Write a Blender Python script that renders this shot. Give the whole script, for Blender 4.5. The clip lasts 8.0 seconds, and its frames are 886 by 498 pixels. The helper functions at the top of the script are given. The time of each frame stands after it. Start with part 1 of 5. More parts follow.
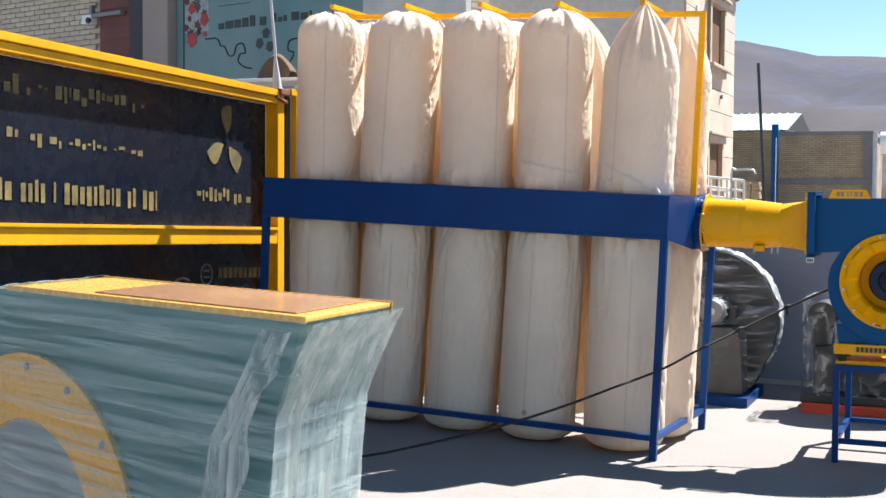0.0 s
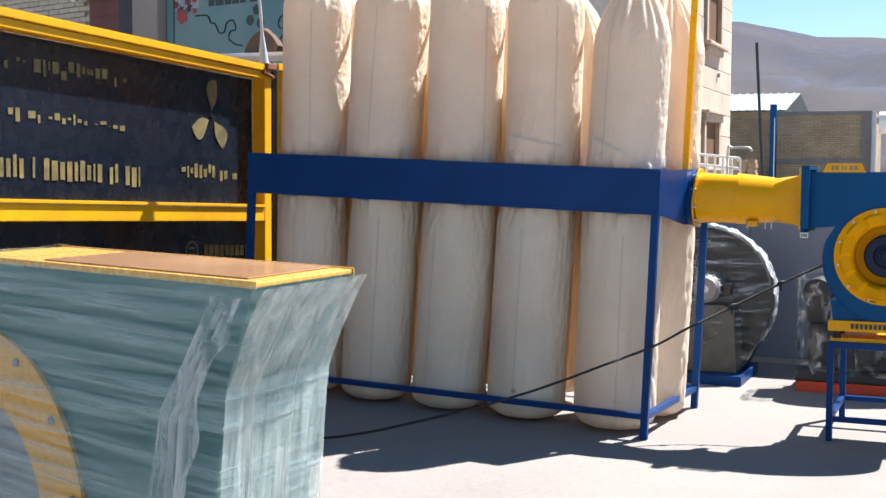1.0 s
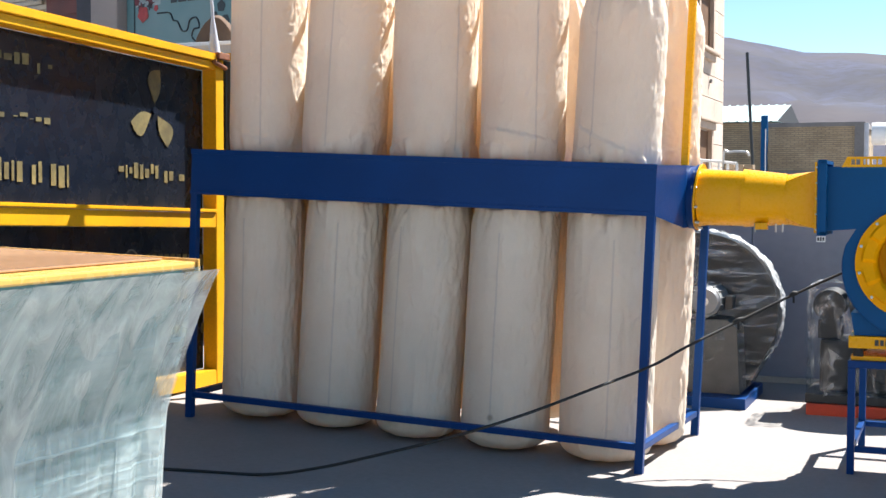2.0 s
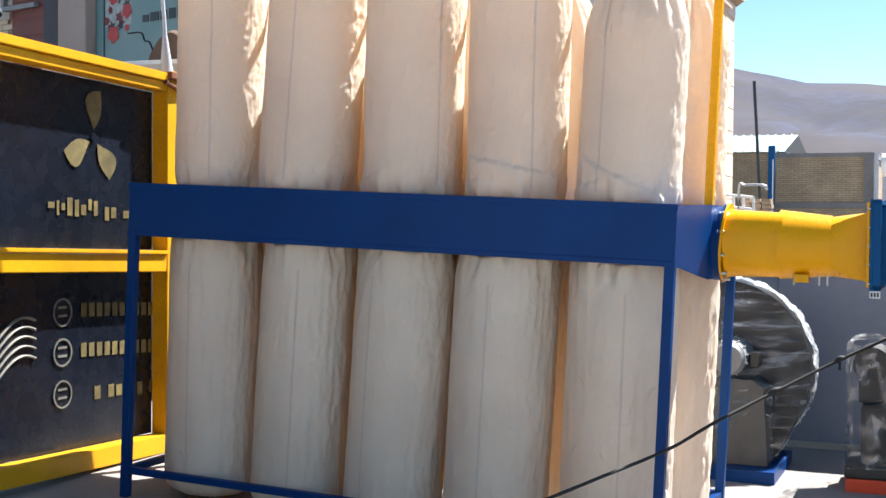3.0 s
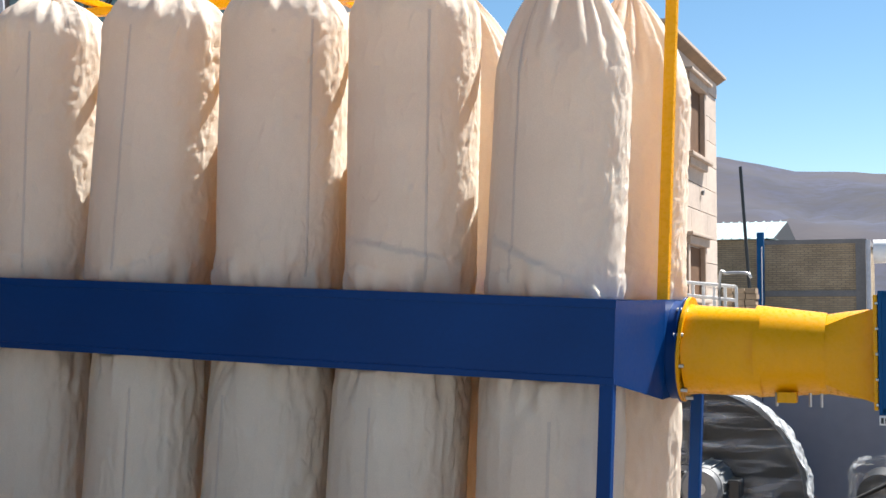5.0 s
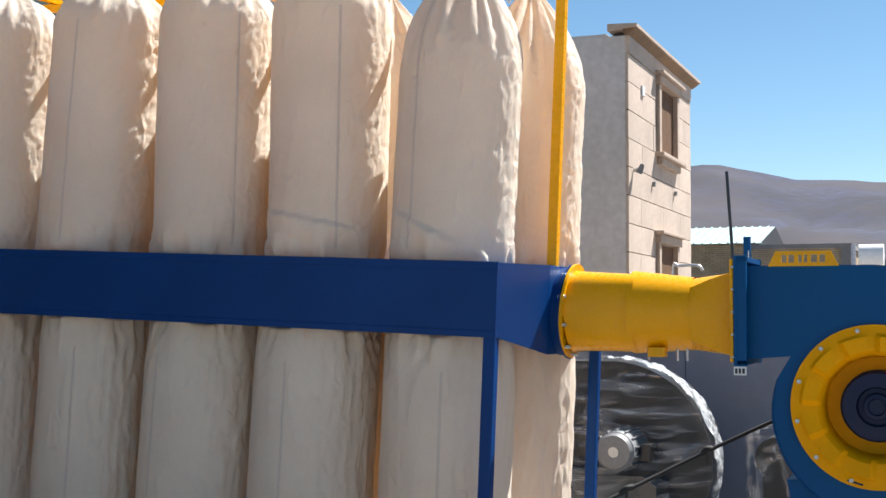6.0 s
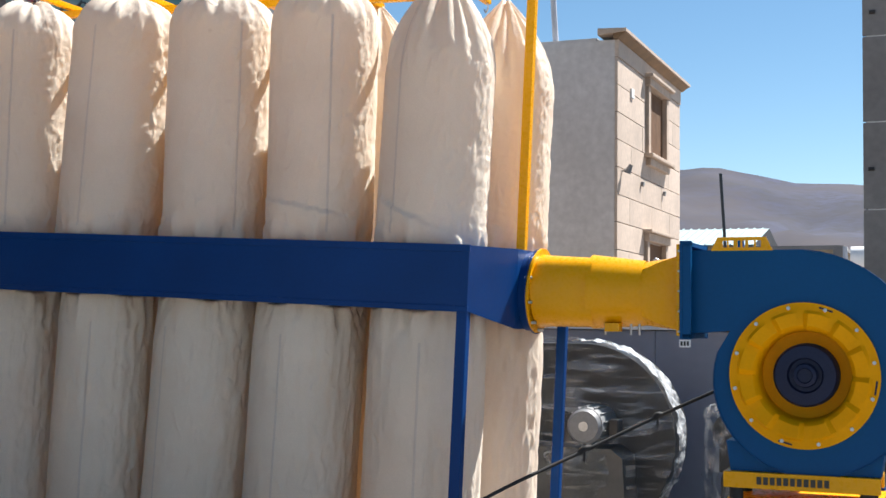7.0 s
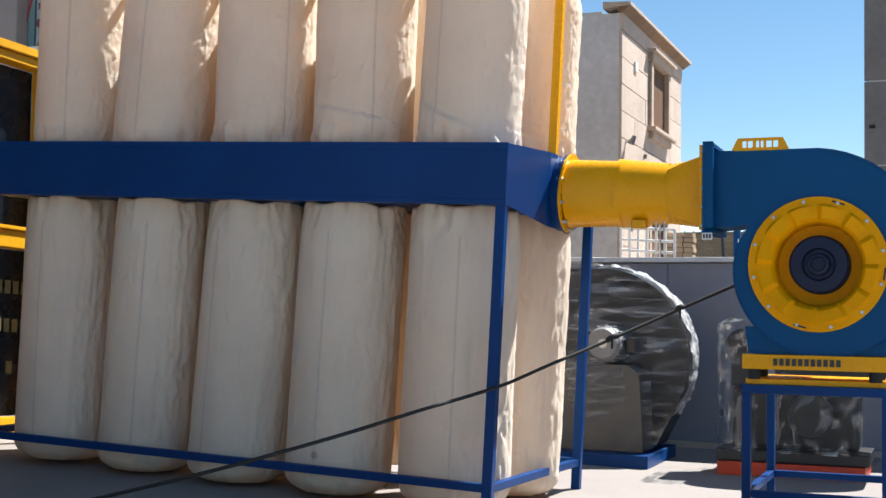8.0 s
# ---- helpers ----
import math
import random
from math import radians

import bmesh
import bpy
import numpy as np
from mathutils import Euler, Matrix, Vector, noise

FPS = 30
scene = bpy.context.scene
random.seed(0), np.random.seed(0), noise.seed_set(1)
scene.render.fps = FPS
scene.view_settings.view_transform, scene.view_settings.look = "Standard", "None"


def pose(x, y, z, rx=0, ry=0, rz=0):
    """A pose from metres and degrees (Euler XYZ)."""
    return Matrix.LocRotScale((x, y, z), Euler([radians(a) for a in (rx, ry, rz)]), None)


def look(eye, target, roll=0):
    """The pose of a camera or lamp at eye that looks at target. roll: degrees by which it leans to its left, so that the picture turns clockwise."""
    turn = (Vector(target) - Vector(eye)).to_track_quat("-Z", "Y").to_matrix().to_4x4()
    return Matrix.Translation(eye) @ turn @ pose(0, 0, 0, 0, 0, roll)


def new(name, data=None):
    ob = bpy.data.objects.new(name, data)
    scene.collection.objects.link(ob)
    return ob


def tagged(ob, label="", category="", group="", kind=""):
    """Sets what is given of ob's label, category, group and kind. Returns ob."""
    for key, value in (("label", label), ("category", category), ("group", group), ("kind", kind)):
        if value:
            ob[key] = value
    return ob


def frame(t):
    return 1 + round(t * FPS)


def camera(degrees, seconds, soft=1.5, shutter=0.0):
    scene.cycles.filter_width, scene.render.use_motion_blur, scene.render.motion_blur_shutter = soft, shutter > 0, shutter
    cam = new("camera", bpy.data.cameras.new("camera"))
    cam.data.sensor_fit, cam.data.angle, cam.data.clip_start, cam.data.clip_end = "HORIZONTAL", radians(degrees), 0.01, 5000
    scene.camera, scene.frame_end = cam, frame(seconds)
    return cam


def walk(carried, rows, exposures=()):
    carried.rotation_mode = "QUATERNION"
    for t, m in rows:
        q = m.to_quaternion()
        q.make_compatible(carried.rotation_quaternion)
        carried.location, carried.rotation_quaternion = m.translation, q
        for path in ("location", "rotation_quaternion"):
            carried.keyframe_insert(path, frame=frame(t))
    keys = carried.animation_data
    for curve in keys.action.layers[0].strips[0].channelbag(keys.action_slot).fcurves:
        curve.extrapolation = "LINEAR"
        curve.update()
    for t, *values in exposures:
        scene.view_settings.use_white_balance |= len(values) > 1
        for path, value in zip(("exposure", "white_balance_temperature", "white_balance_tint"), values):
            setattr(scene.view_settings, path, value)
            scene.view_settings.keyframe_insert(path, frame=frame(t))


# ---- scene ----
cam = camera(38.5, 8.0)
PATH = [
    (0, (1.966, -8.36, 1.795), (1.189, -6.519, 1.708), 0.4),
    (0.5, (1.991, -8.479, 1.764), (1.213, -6.639, 1.667), 0.4),
    (1, (1.979, -8.184, 1.745), (1.204, -6.344, 1.63), 0.3),
    (2.3, (1.562, -6.756, 1.619), (0.804, -4.907, 1.54), 0.2),
    (2.5, (1.479, -6.47, 1.662), (0.713, -4.624, 1.59), 0.3),
    (3, (1.336, -5.959, 1.709), (0.572, -4.111, 1.664), 0.4),
    (3.5, (1.115, -5.611, 1.802), (0.354, -3.762, 1.78), 0.5),
    (4, (1.049, -5.222, 1.852), (0.292, -3.371, 1.871), 0.5),
    (4.5, (1.012, -4.746, 1.824), (0.258, -2.895, 1.898), 0.3),
    (5, (1.173, -4.309, 1.754), (0.421, -2.459, 1.851), -0.0),
    (5.2, (1.278, -4.324, 1.785), (0.524, -2.472, 1.853), -0.1),
    (6.3, (1.830, -4.86, 1.498), (1.079, -3.010, 1.615), 0.3),
    (6.5, (1.863, -4.981, 1.483), (1.110, -3.131, 1.596), 0.5),
    (7, (2.058, -5.206, 1.465), (1.306, -3.356, 1.575), 0.6),
    (7.5, (2.048, -5.484, 1.259), (1.299, -3.633, 1.368), 0.6),
    (8, (2.012, -5.66, 0.967), (1.269, -3.806, 1.072), 0.9),
]
walk(cam, [(t, look(e, g, r)) for t, e, g, r in PATH], exposures=((0, 0.74), (1.0, 0.74), (2.5, 0.99), (3.5, 0.96), (4.5, 0.72), (6.5, 0.47), (8, 0.57)))

# ---- light ----
SUN_DIR = Vector((0.38, 0.66, 1.0)).normalized()
world = bpy.data.worlds.new("World")
scene.world = world
world.use_nodes = True
wn = world.node_tree.nodes
sky = wn.new("ShaderNodeTexSky")
sky.sky_type = "NISHITA"
sky.sun_disc = False
sky.sun_elevation = math.asin(SUN_DIR.z)
sky.sun_rotation = math.atan2(SUN_DIR.x, SUN_DIR.y)
sky.altitude = 1500
sky.air_density = 1.0
sky.dust_density = 0.1
sky.ozone_density = 1.2
wn["Background"].inputs["Strength"].default_value = 0.094
clear = wn.new("ShaderNodeHueSaturation")
clear.inputs["Hue"].default_value = 0.492
clear.inputs["Saturation"].default_value = 1.14
world.node_tree.links.new(sky.outputs[0], clear.inputs["Color"])
world.node_tree.links.new(clear.outputs[0], wn["Background"].inputs[0])
sun = new("sun", bpy.data.lights.new("sun", "SUN"))
sun.data.energy = 8.6
sun.data.angle = radians(0.55)
sun.data.color = (1.0, 0.965, 0.925)
sun.matrix_world = look(SUN_DIR * 30, (0, 0, 0))


# ---- materials ----
def mat(name, col, rough=0.6, metal=0.0, var=0.12, scale=6.0, bump=0.0, bscale=40.0, var2=0.08, scale2=60.0,
        tint=None, dirt_sheen=0.0, dirt_sheen_col=(0.12, 0.1, 0.08), dscale=3.0, island=0.0, coat=0.0, stretch=None, spec=0.5):
    """A node material: base colour varied at two scales, stains (or painted-in sheen) and fine relief."""
    m = bpy.data.materials.new(name)
    m.use_nodes = True
    nt = m.node_tree
    n, l = nt.nodes, nt.links
    bs = n["Principled BSDF"]
    bs.inputs["Metallic"].default_value = metal
    bs.inputs["Specular IOR Level"].default_value = spec
    if coat:
        bs.inputs["Coat Weight"].default_value = coat
        bs.inputs["Coat Roughness"].default_value = 0.15
    tc = n.new("ShaderNodeTexCoord")
    vec = tc.outputs["Object"]
    if stretch:
        mp = n.new("ShaderNodeMapping")
        mp.inputs["Scale"].default_value = stretch
        l.new(vec, mp.inputs["Vector"])
        vec = mp.outputs["Vector"]

    def nz(s, d=4.0):
        t = n.new("ShaderNodeTexNoise")
        t.inputs["Scale"].default_value = s
        t.inputs["Detail"].default_value = d
        l.new(vec, t.inputs["Vector"])
        return t.outputs["Fac"]

    def ramp(fac, a, b, lo, hi):
        r = n.new("ShaderNodeMapRange")
        r.inputs["From Min"].default_value = a
        r.inputs["From Max"].default_value = b
        r.inputs["To Min"].default_value = lo
        r.inputs["To Max"].default_value = hi
        l.new(fac, r.inputs["Value"])
        return r.outputs[0]

    def mul(x, y):
        q = n.new("ShaderNodeMath")
        q.operation = "MULTIPLY"
        l.new(x, q.inputs[0])
        l.new(y, q.inputs[1])
        return q.outputs[0]
    f1 = nz(scale)
    f2 = nz(scale2, 6.0)
    fac = mul(ramp(f1, 0.3, 0.7, 1 - var, 1 + var), ramp(f2, 0.3, 0.7, 1 - var2, 1 + var2))
    if island:
        oi = n.new("ShaderNodeObjectInfo")
        fac = mul(fac, ramp(oi.outputs["Random"], 0, 1, 1 - island, 1 + island))
    mx = n.new("ShaderNodeMix")
    mx.data_type = "RGBA"
    mx.blend_type = "MULTIPLY"
    mx.inputs[0].default_value = 1.0
    mx.inputs[6].default_value = (*col, 1)
    l.new(fac, mx.inputs[7])
    out = mx.outputs[2]
    if tint:
        m2 = n.new("ShaderNodeMix")
        m2.data_type = "RGBA"
        m2.inputs[7].default_value = (*tint, 1)
        l.new(out, m2.inputs[6])
        l.new(ramp(nz(scale * 0.6), 0.42, 0.68, 0, 1), m2.inputs[0])
        out = m2.outputs[2]
    if dirt_sheen:
        m3 = n.new("ShaderNodeMix")
        m3.data_type = "RGBA"
        m3.inputs[7].default_value = (*dirt_sheen_col, 1)
        l.new(out, m3.inputs[6])
        l.new(ramp(nz(dscale, 8.0), 0.5, 0.75, 0, dirt_sheen), m3.inputs[0])
        out = m3.outputs[2]
    l.new(out, bs.inputs["Base Color"])
    l.new(ramp(f2, 0.25, 0.75, max(0.02, rough - 0.08), min(1, rough + 0.1)), bs.inputs["Roughness"])
    if bump:
        bp = n.new("ShaderNodeBump")
        bp.inputs["Strength"].default_value = bump
        bp.inputs["Distance"].default_value = 0.01
        l.new(nz(bscale, 6.0), bp.inputs["Height"])
        l.new(bp.outputs[0], bs.inputs["Normal"])
    return m


def film_mat(name, tint, clear=0.55, least=0.1, rough=0.12, streak=(2.0, 2.0, 22.0), bump=0.6, sharp=0.32, hi=0.72):
    """Stretch film: thin, see-through in streaks, glossy and creased."""
    m = bpy.data.materials.new(name)
    m.use_nodes = True
    n, l = m.node_tree.nodes, m.node_tree.links
    bs = n["Principled BSDF"]
    bs.inputs["Base Color"].default_value = (*tint, 1)
    bs.inputs["Roughness"].default_value = rough
    tr = n.new("ShaderNodeBsdfTransparent")
    tr.inputs[0].default_value = (0.93, 0.95, 0.95, 1)
    mix = n.new("ShaderNodeMixShader")
    tc = n.new("ShaderNodeTexCoord")
    mp = n.new("ShaderNodeMapping")
    mp.inputs["Scale"].default_value = streak
    l.new(tc.outputs["Object"], mp.inputs["Vector"])
    t = n.new("ShaderNodeTexNoise")
    t.inputs["Scale"].default_value = 1.6
    t.inputs["Detail"].default_value = 6
    t.inputs["Distortion"].default_value = 0.6
    l.new(mp.outputs[0], t.inputs["Vector"])
    r = n.new("ShaderNodeMapRange")
    r.inputs["From Min"].default_value = sharp
    r.inputs["From Max"].default_value = hi
    r.inputs["To Min"].default_value = clear
    r.inputs["To Max"].default_value = least
    l.new(t.outputs["Fac"], r.inputs["Value"])
    l.new(r.outputs[0], mix.inputs[0])
    l.new(bs.outputs[0], mix.inputs[1])
    l.new(tr.outputs[0], mix.inputs[2])
    bp = n.new("ShaderNodeBump")
    bp.inputs["Strength"].default_value = bump
    bp.inputs["Distance"].default_value = 0.02
    l.new(t.outputs["Fac"], bp.inputs["Height"])
    l.new(bp.outputs[0], bs.inputs["Normal"])
    l.new(mix.outputs[0], n["Material Output"].inputs["Surface"])
    return m


def cloth_mat(name, col):
    """Cotton filter cloth: matt, woven, letting some light through."""
    m = mat(name, col, rough=0.95, var=0.05, scale=3.0, var2=0.05, scale2=220.0, bump=0.35, bscale=260.0,
            dirt_sheen=0.10, dirt_sheen_col=(0.55, 0.42, 0.28), dscale=4.0)
    n, l = m.node_tree.nodes, m.node_tree.links
    bs = n["Principled BSDF"]
    bs.inputs["Specular IOR Level"].default_value = 0.15
    tc2 = n.new("ShaderNodeTexCoord")
    mp2 = n.new("ShaderNodeMapping")
    mp2.inputs["Scale"].default_value = (13.0, 13.0, 8.0)
    l.new(tc2.outputs["Object"], mp2.inputs["Vector"])
    mu = n.new("ShaderNodeTexNoise")
    mu.noise_type = "RIDGED_MULTIFRACTAL"
    mu.inputs["Scale"].default_value = 1.3
    mu.inputs["Detail"].default_value = 5.0
    mu.inputs["Distortion"].default_value = 0.8
    l.new(mp2.outputs[0], mu.inputs["Vector"])
    bp2 = n.new("ShaderNodeBump")
    bp2.inputs["Strength"].default_value = 0.6
    bp2.inputs["Distance"].default_value = 0.016
    l.new(mu.outputs["Fac"], bp2.inputs["Height"])
    old = bs.inputs["Normal"].links[0].from_node
    l.new(bp2.outputs[0], old.inputs["Normal"])
    # a few small brown marks
    vo = n.new("ShaderNodeTexVoronoi")
    vo.inputs["Scale"].default_value = 1.7
    l.new(tc2.outputs["Object"], vo.inputs["Vector"])
    sp = n.new("ShaderNodeMapRange")
    sp.inputs["From Min"].default_value = 0.018
    sp.inputs["From Max"].default_value = 0.045
    sp.inputs["To Min"].default_value = 0.75
    sp.inputs["To Max"].default_value = 0.0
    l.new(vo.outputs["Distance"], sp.inputs["Value"])
    sm = n.new("ShaderNodeMix")
    sm.data_type = "RGBA"
    l.new(sp.outputs[0], sm.inputs[0])
    l.new(bs.inputs["Base Color"].links[0].from_socket, sm.inputs[6])
    sm.inputs[7].default_value = (0.28, 0.20, 0.15, 1)
    l.new(sm.outputs[2], bs.inputs["Base Color"])
    ts = n.new("ShaderNodeBsdfTranslucent")
    ts.inputs[0].default_value = (0.94, 0.65, 0.33, 1)
    mix = n.new("ShaderNodeMixShader")
    mix.inputs[0].default_value = 0.24
    l.new(bs.outputs[0], mix.inputs[1])
    l.new(ts.outputs[0], mix.inputs[2])
    l.new(mix.outputs[0], n["Material Output"].inputs["Surface"])
    return m


BLUE = mat("blue_paint", (0.001, 0.037, 0.158), spec=0.16, rough=0.38, var=0.10, scale=2.5, var2=0.05, bump=0.05, bscale=30)
BLUE_FAN = mat("blue_fan_paint", (0.001, 0.066, 0.190), spec=0.14, rough=0.36, var=0.06, scale=2.5, var2=0.04, bump=0.05, bscale=30)
YELLOW = mat("yellow_paint", (0.80, 0.365, 0.0), spec=0.24, rough=0.28, var=0.06, scale=3.0, var2=0.015, bump=0.02, bscale=20, dirt_sheen=0.08, dirt_sheen_col=(0.6, 0.30, 0.01))
YELLOW_MATT = mat("satin_yellow_paint", (0.80, 0.345, 0.0), spec=0.10, rough=0.5, var=0.06, scale=3.0, var2=0.03, bump=0.02, bscale=20)
YELLOW_GATE = mat("yellow_gate_paint", (0.66, 0.335, 0.004), spec=0.3, rough=0.45, var=0.10, scale=3.0, var2=0.08, bump=0.08, bscale=30, dirt_sheen=0.35, dirt_sheen_col=(0.45, 0.22, 0.02), dscale=5.0)
# its large bluish patches are the sky's sheen painted into the colour
BLACK_SHEET = mat("black_sheet", (0.006, 0.009, 0.017), spec=0.34, rough=0.26, var=0.25, scale=1.2, var2=0.10, scale2=12, bump=0.12, bscale=2.5, dirt_sheen=0.3, dirt_sheen_col=(0.010, 0.014, 0.025), dscale=1.1)
GOLD_CUT = mat("gold_letters", (0.15, 0.12, 0.045), rough=0.6, var=0.45, scale=7.0, var2=0.2, dirt_sheen=0.6, dirt_sheen_col=(0.08, 0.07, 0.03), dscale=9.0)
SILVER_CUT = mat("silver_cut_lines", (0.15, 0.145, 0.125), rough=0.5, var=0.4, scale=6.0, var2=0.2)
RUST = mat("rusty_steel", (0.20, 0.07, 0.03), rough=0.8, var=0.3, bump=0.3)
GREY_CONDUIT = mat("pale_grey_plastic", (0.45, 0.46, 0.50), rough=0.45)
SACK = mat("brown_sacking", (0.11, 0.065, 0.04), rough=0.95, var=0.2, bump=0.4)
CLOTH = cloth_mat("filter_cloth", (0.84, 0.752, 0.635))
SEAM = cloth_mat("seam_cloth", (0.71, 0.645, 0.57))
CONCRETE = mat("yard_concrete", (0.236, 0.213, 0.200), rough=0.85, var=0.10, scale=0.6, var2=0.10, scale2=30, bump=0.15, bscale=50, dirt_sheen=0.45, dirt_sheen_col=(0.16, 0.149, 0.138), dscale=1.1)
GREEN = mat("green_paint", (0.028, 0.138, 0.140), spec=0.3, rough=0.4, var=0.08, scale=3.0)
ORANGE_TOP = mat("orange_yellow_paint", (0.60, 0.34, 0.075), rough=0.25, var=0.10, scale=3.0, var2=0.02)
BROWN_FILM = mat("brown_sheet_under_film", (0.36, 0.20, 0.105), rough=0.16, var=0.10, scale=3.0, var2=0.0, bump=0.12, bscale=6.0, tint=(0.56, 0.33, 0.18))
FILM_CLEAR = film_mat("stretch_film", (0.46, 0.60, 0.62), clear=0.94, least=0.50, streak=(0.9, 0.9, 32.0))
FILM_WHITE = film_mat("loose_stretch_film", (0.74, 0.80, 0.80), clear=0.93, least=0.42, streak=(12.0, 12.0, 2.0), bump=1.0)
FILM_SIDE = film_mat("pale_stretch_film", (0.60, 0.67, 0.65), clear=0.74, least=0.26, streak=(16.0, 16.0, 1.6), bump=0.8)
FILM_DARK = film_mat("film_on_black", (0.42, 0.42, 0.42), clear=0.965, least=0.40, sharp=0.46, hi=0.68, rough=0.04, streak=(1.6, 2.5, 13.0), bump=1.0)
BLACK_PAINT = mat("black_paint", (0.018, 0.018, 0.020), rough=0.35, var=0.1)
GREY_PAINT = mat("grey_motor_paint", (0.20, 0.205, 0.21), rough=0.5, var=0.1, bump=0.1)
MOTOR_BLUE = mat("dark_blue_grey_casting", (0.012, 0.018, 0.048), spec=0.25, rough=0.5, var=0.15, bump=0.2, bscale=60)
STEEL = mat("galvanised_steel", (0.5, 0.5, 0.5), rough=0.4, metal=0.8, var=0.15)
RUBBER = mat("black_rubber", (0.012, 0.012, 0.012), rough=0.75)
RED_PAINT = mat("red_orange_paint", (0.50, 0.05, 0.015), rough=0.45, var=0.1)
GREY_SHEET = mat("grey_sheet", (0.23, 0.25, 0.31), rough=0.36, var=0.06, scale=0.8, var2=0.05, scale2=12, bump=0.04, bscale=12)
WHITE_PAINT = mat("white_paint", (0.75, 0.75, 0.74), rough=0.5, var=0.05)
STONE = mat("travertine", (0.52, 0.42, 0.34), rough=0.8, var=0.10, scale=1.5, var2=0.10, scale2=14, bump=0.2, bscale=25, island=0.08)
STONE_TRIM = mat("stone_trim", (0.46, 0.36, 0.28), rough=0.8, var=0.10, bump=0.1)
JOINT = mat("dark_joint", (0.16, 0.13, 0.11), rough=0.9)
RENDER = mat("grey_cement_render", (0.56, 0.54, 0.525), rough=0.95, var=0.10, scale=0.8, var2=0.10, scale2=9, bump=0.25, bscale=14, dirt_sheen=0.4, dirt_sheen_col=(0.42, 0.405, 0.39))
BRICK_TAN = mat("tan_brick", (0.40, 0.29, 0.19), rough=0.9, var=0.12, scale=0.6, var2=0.15, scale2=6, bump=0.3, bscale=12, island=0.16)
BRICK_PALE = mat("pale_brick", (0.55, 0.46, 0.36), rough=0.9, var=0.08, scale=2, var2=0.12, scale2=20, bump=0.2, island=0.10)
MORTAR = mat("mortar", (0.42, 0.38, 0.33), rough=0.95, bump=0.2)
DARK = mat("dark_inside", (0.012, 0.012, 0.014), rough=0.6)
WOOD_SOFFIT = mat("brown_soffit_boards", (0.20, 0.12, 0.06), rough=0.7, var=0.2, scale=3)
GLASS_BROWN = mat("dark_brown_shutter", (0.14, 0.076, 0.04), rough=0.75, var=0.15, spec=0.2)
ROOF_WHITE = mat("pale_green_sheet_roof", (0.40, 0.53, 0.53), rough=0.45, var=0.06)
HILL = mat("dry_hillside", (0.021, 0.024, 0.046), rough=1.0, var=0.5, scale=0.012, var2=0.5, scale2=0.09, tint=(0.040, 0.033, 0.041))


def brick_mat(name, c1, c2, mortar, sx, sz, stretch):
    """Brickwork too far off for single bricks: coursed pattern with recessed joints."""
    m = mat(name, c1, rough=0.9)
    n, l = m.node_tree.nodes, m.node_tree.links
    bs = n["Principled BSDF"]
    t = n.new("ShaderNodeTexBrick")
    t.inputs["Color1"].default_value = (*c1, 1)
    t.inputs["Color2"].default_value = (*c2, 1)
    t.inputs["Mortar"].default_value = (*mortar, 1)
    t.inputs["Scale"].default_value = 1.0
    t.inputs["Brick Width"].default_value = sx
    t.inputs["Row Height"].default_value = sz
    t.inputs["Mortar Size"].default_value = 0.012
    tc = n.new("ShaderNodeTexCoord")
    sp = n.new("ShaderNodeSeparateXYZ")
    cb = n.new("ShaderNodeCombineXYZ")
    ad = n.new("ShaderNodeMath")
    l.new(tc.outputs["Object"], sp.inputs[0])
    l.new(sp.outputs["X"], ad.inputs[0])
    l.new(sp.outputs["Y"], ad.inputs[1])
    l.new(ad.outputs[0], cb.inputs["X"])
    l.new(sp.outputs["Z"], cb.inputs["Y"])
    l.new(cb.outputs[0], t.inputs["Vector"])
    mx = n.new("ShaderNodeMix")
    mx.data_type = "RGBA"
    mx.blend_type = "MULTIPLY"
    mx.inputs[0].default_value = 0.6
    nz = n.new("ShaderNodeTexNoise")
    nz.inputs["Scale"].default_value = stretch
    nz.inputs["Detail"].default_value = 8
    l.new(tc.outputs["Object"], nz.inputs["Vector"])
    rp = n.new("ShaderNodeMapRange")
    rp.inputs["From Min"].default_value = 0.3
    rp.inputs["From Max"].default_value = 0.7
    rp.inputs["To Min"].default_value = 0.6
    rp.inputs["To Max"].default_value = 1.2
    l.new(nz.outputs["Fac"], rp.inputs["Value"])
    l.new(t.outputs["Color"], mx.inputs[6])
    l.new(rp.outputs[0], mx.inputs[7])
    l.new(mx.outputs[2], bs.inputs["Base Color"])
    bp = n.new("ShaderNodeBump")
    bp.inputs["Strength"].default_value = 0.5
    bp.inputs["Distance"].default_value = 0.01
    bp.invert = True
    l.new(t.outputs["Fac"], bp.inputs["Height"])
    l.new(bp.outputs[0], bs.inputs["Normal"])
    return m


BRICK_FAR = brick_mat("tan_brickwork", (0.43, 0.325, 0.20), (0.34, 0.25, 0.155), (0.22, 0.18, 0.135), 0.30, 0.085, 1.2)
BRICKWORK = brick_mat("pale_brickwork", (0.50, 0.41, 0.31), (0.45, 0.36, 0.27), (0.30, 0.26, 0.22), 0.252, 0.078, 1.5)
FILM_THIN = film_mat("thin_film_on_black", (0.50, 0.50, 0.50), clear=0.975, least=0.40, sharp=0.48, hi=0.70, rough=0.04, streak=(7.0, 3.0, 5.0), bump=1.0)
FILM_RIM = film_mat("gathered_film", (0.85, 0.88, 0.90), clear=0.80, least=0.15, streak=(10.0, 10.0, 10.0), bump=1.0)
GREY_PEDESTAL = mat("grey_pedestal_paint", (0.075, 0.075, 0.072), rough=0.5, var=0.2)
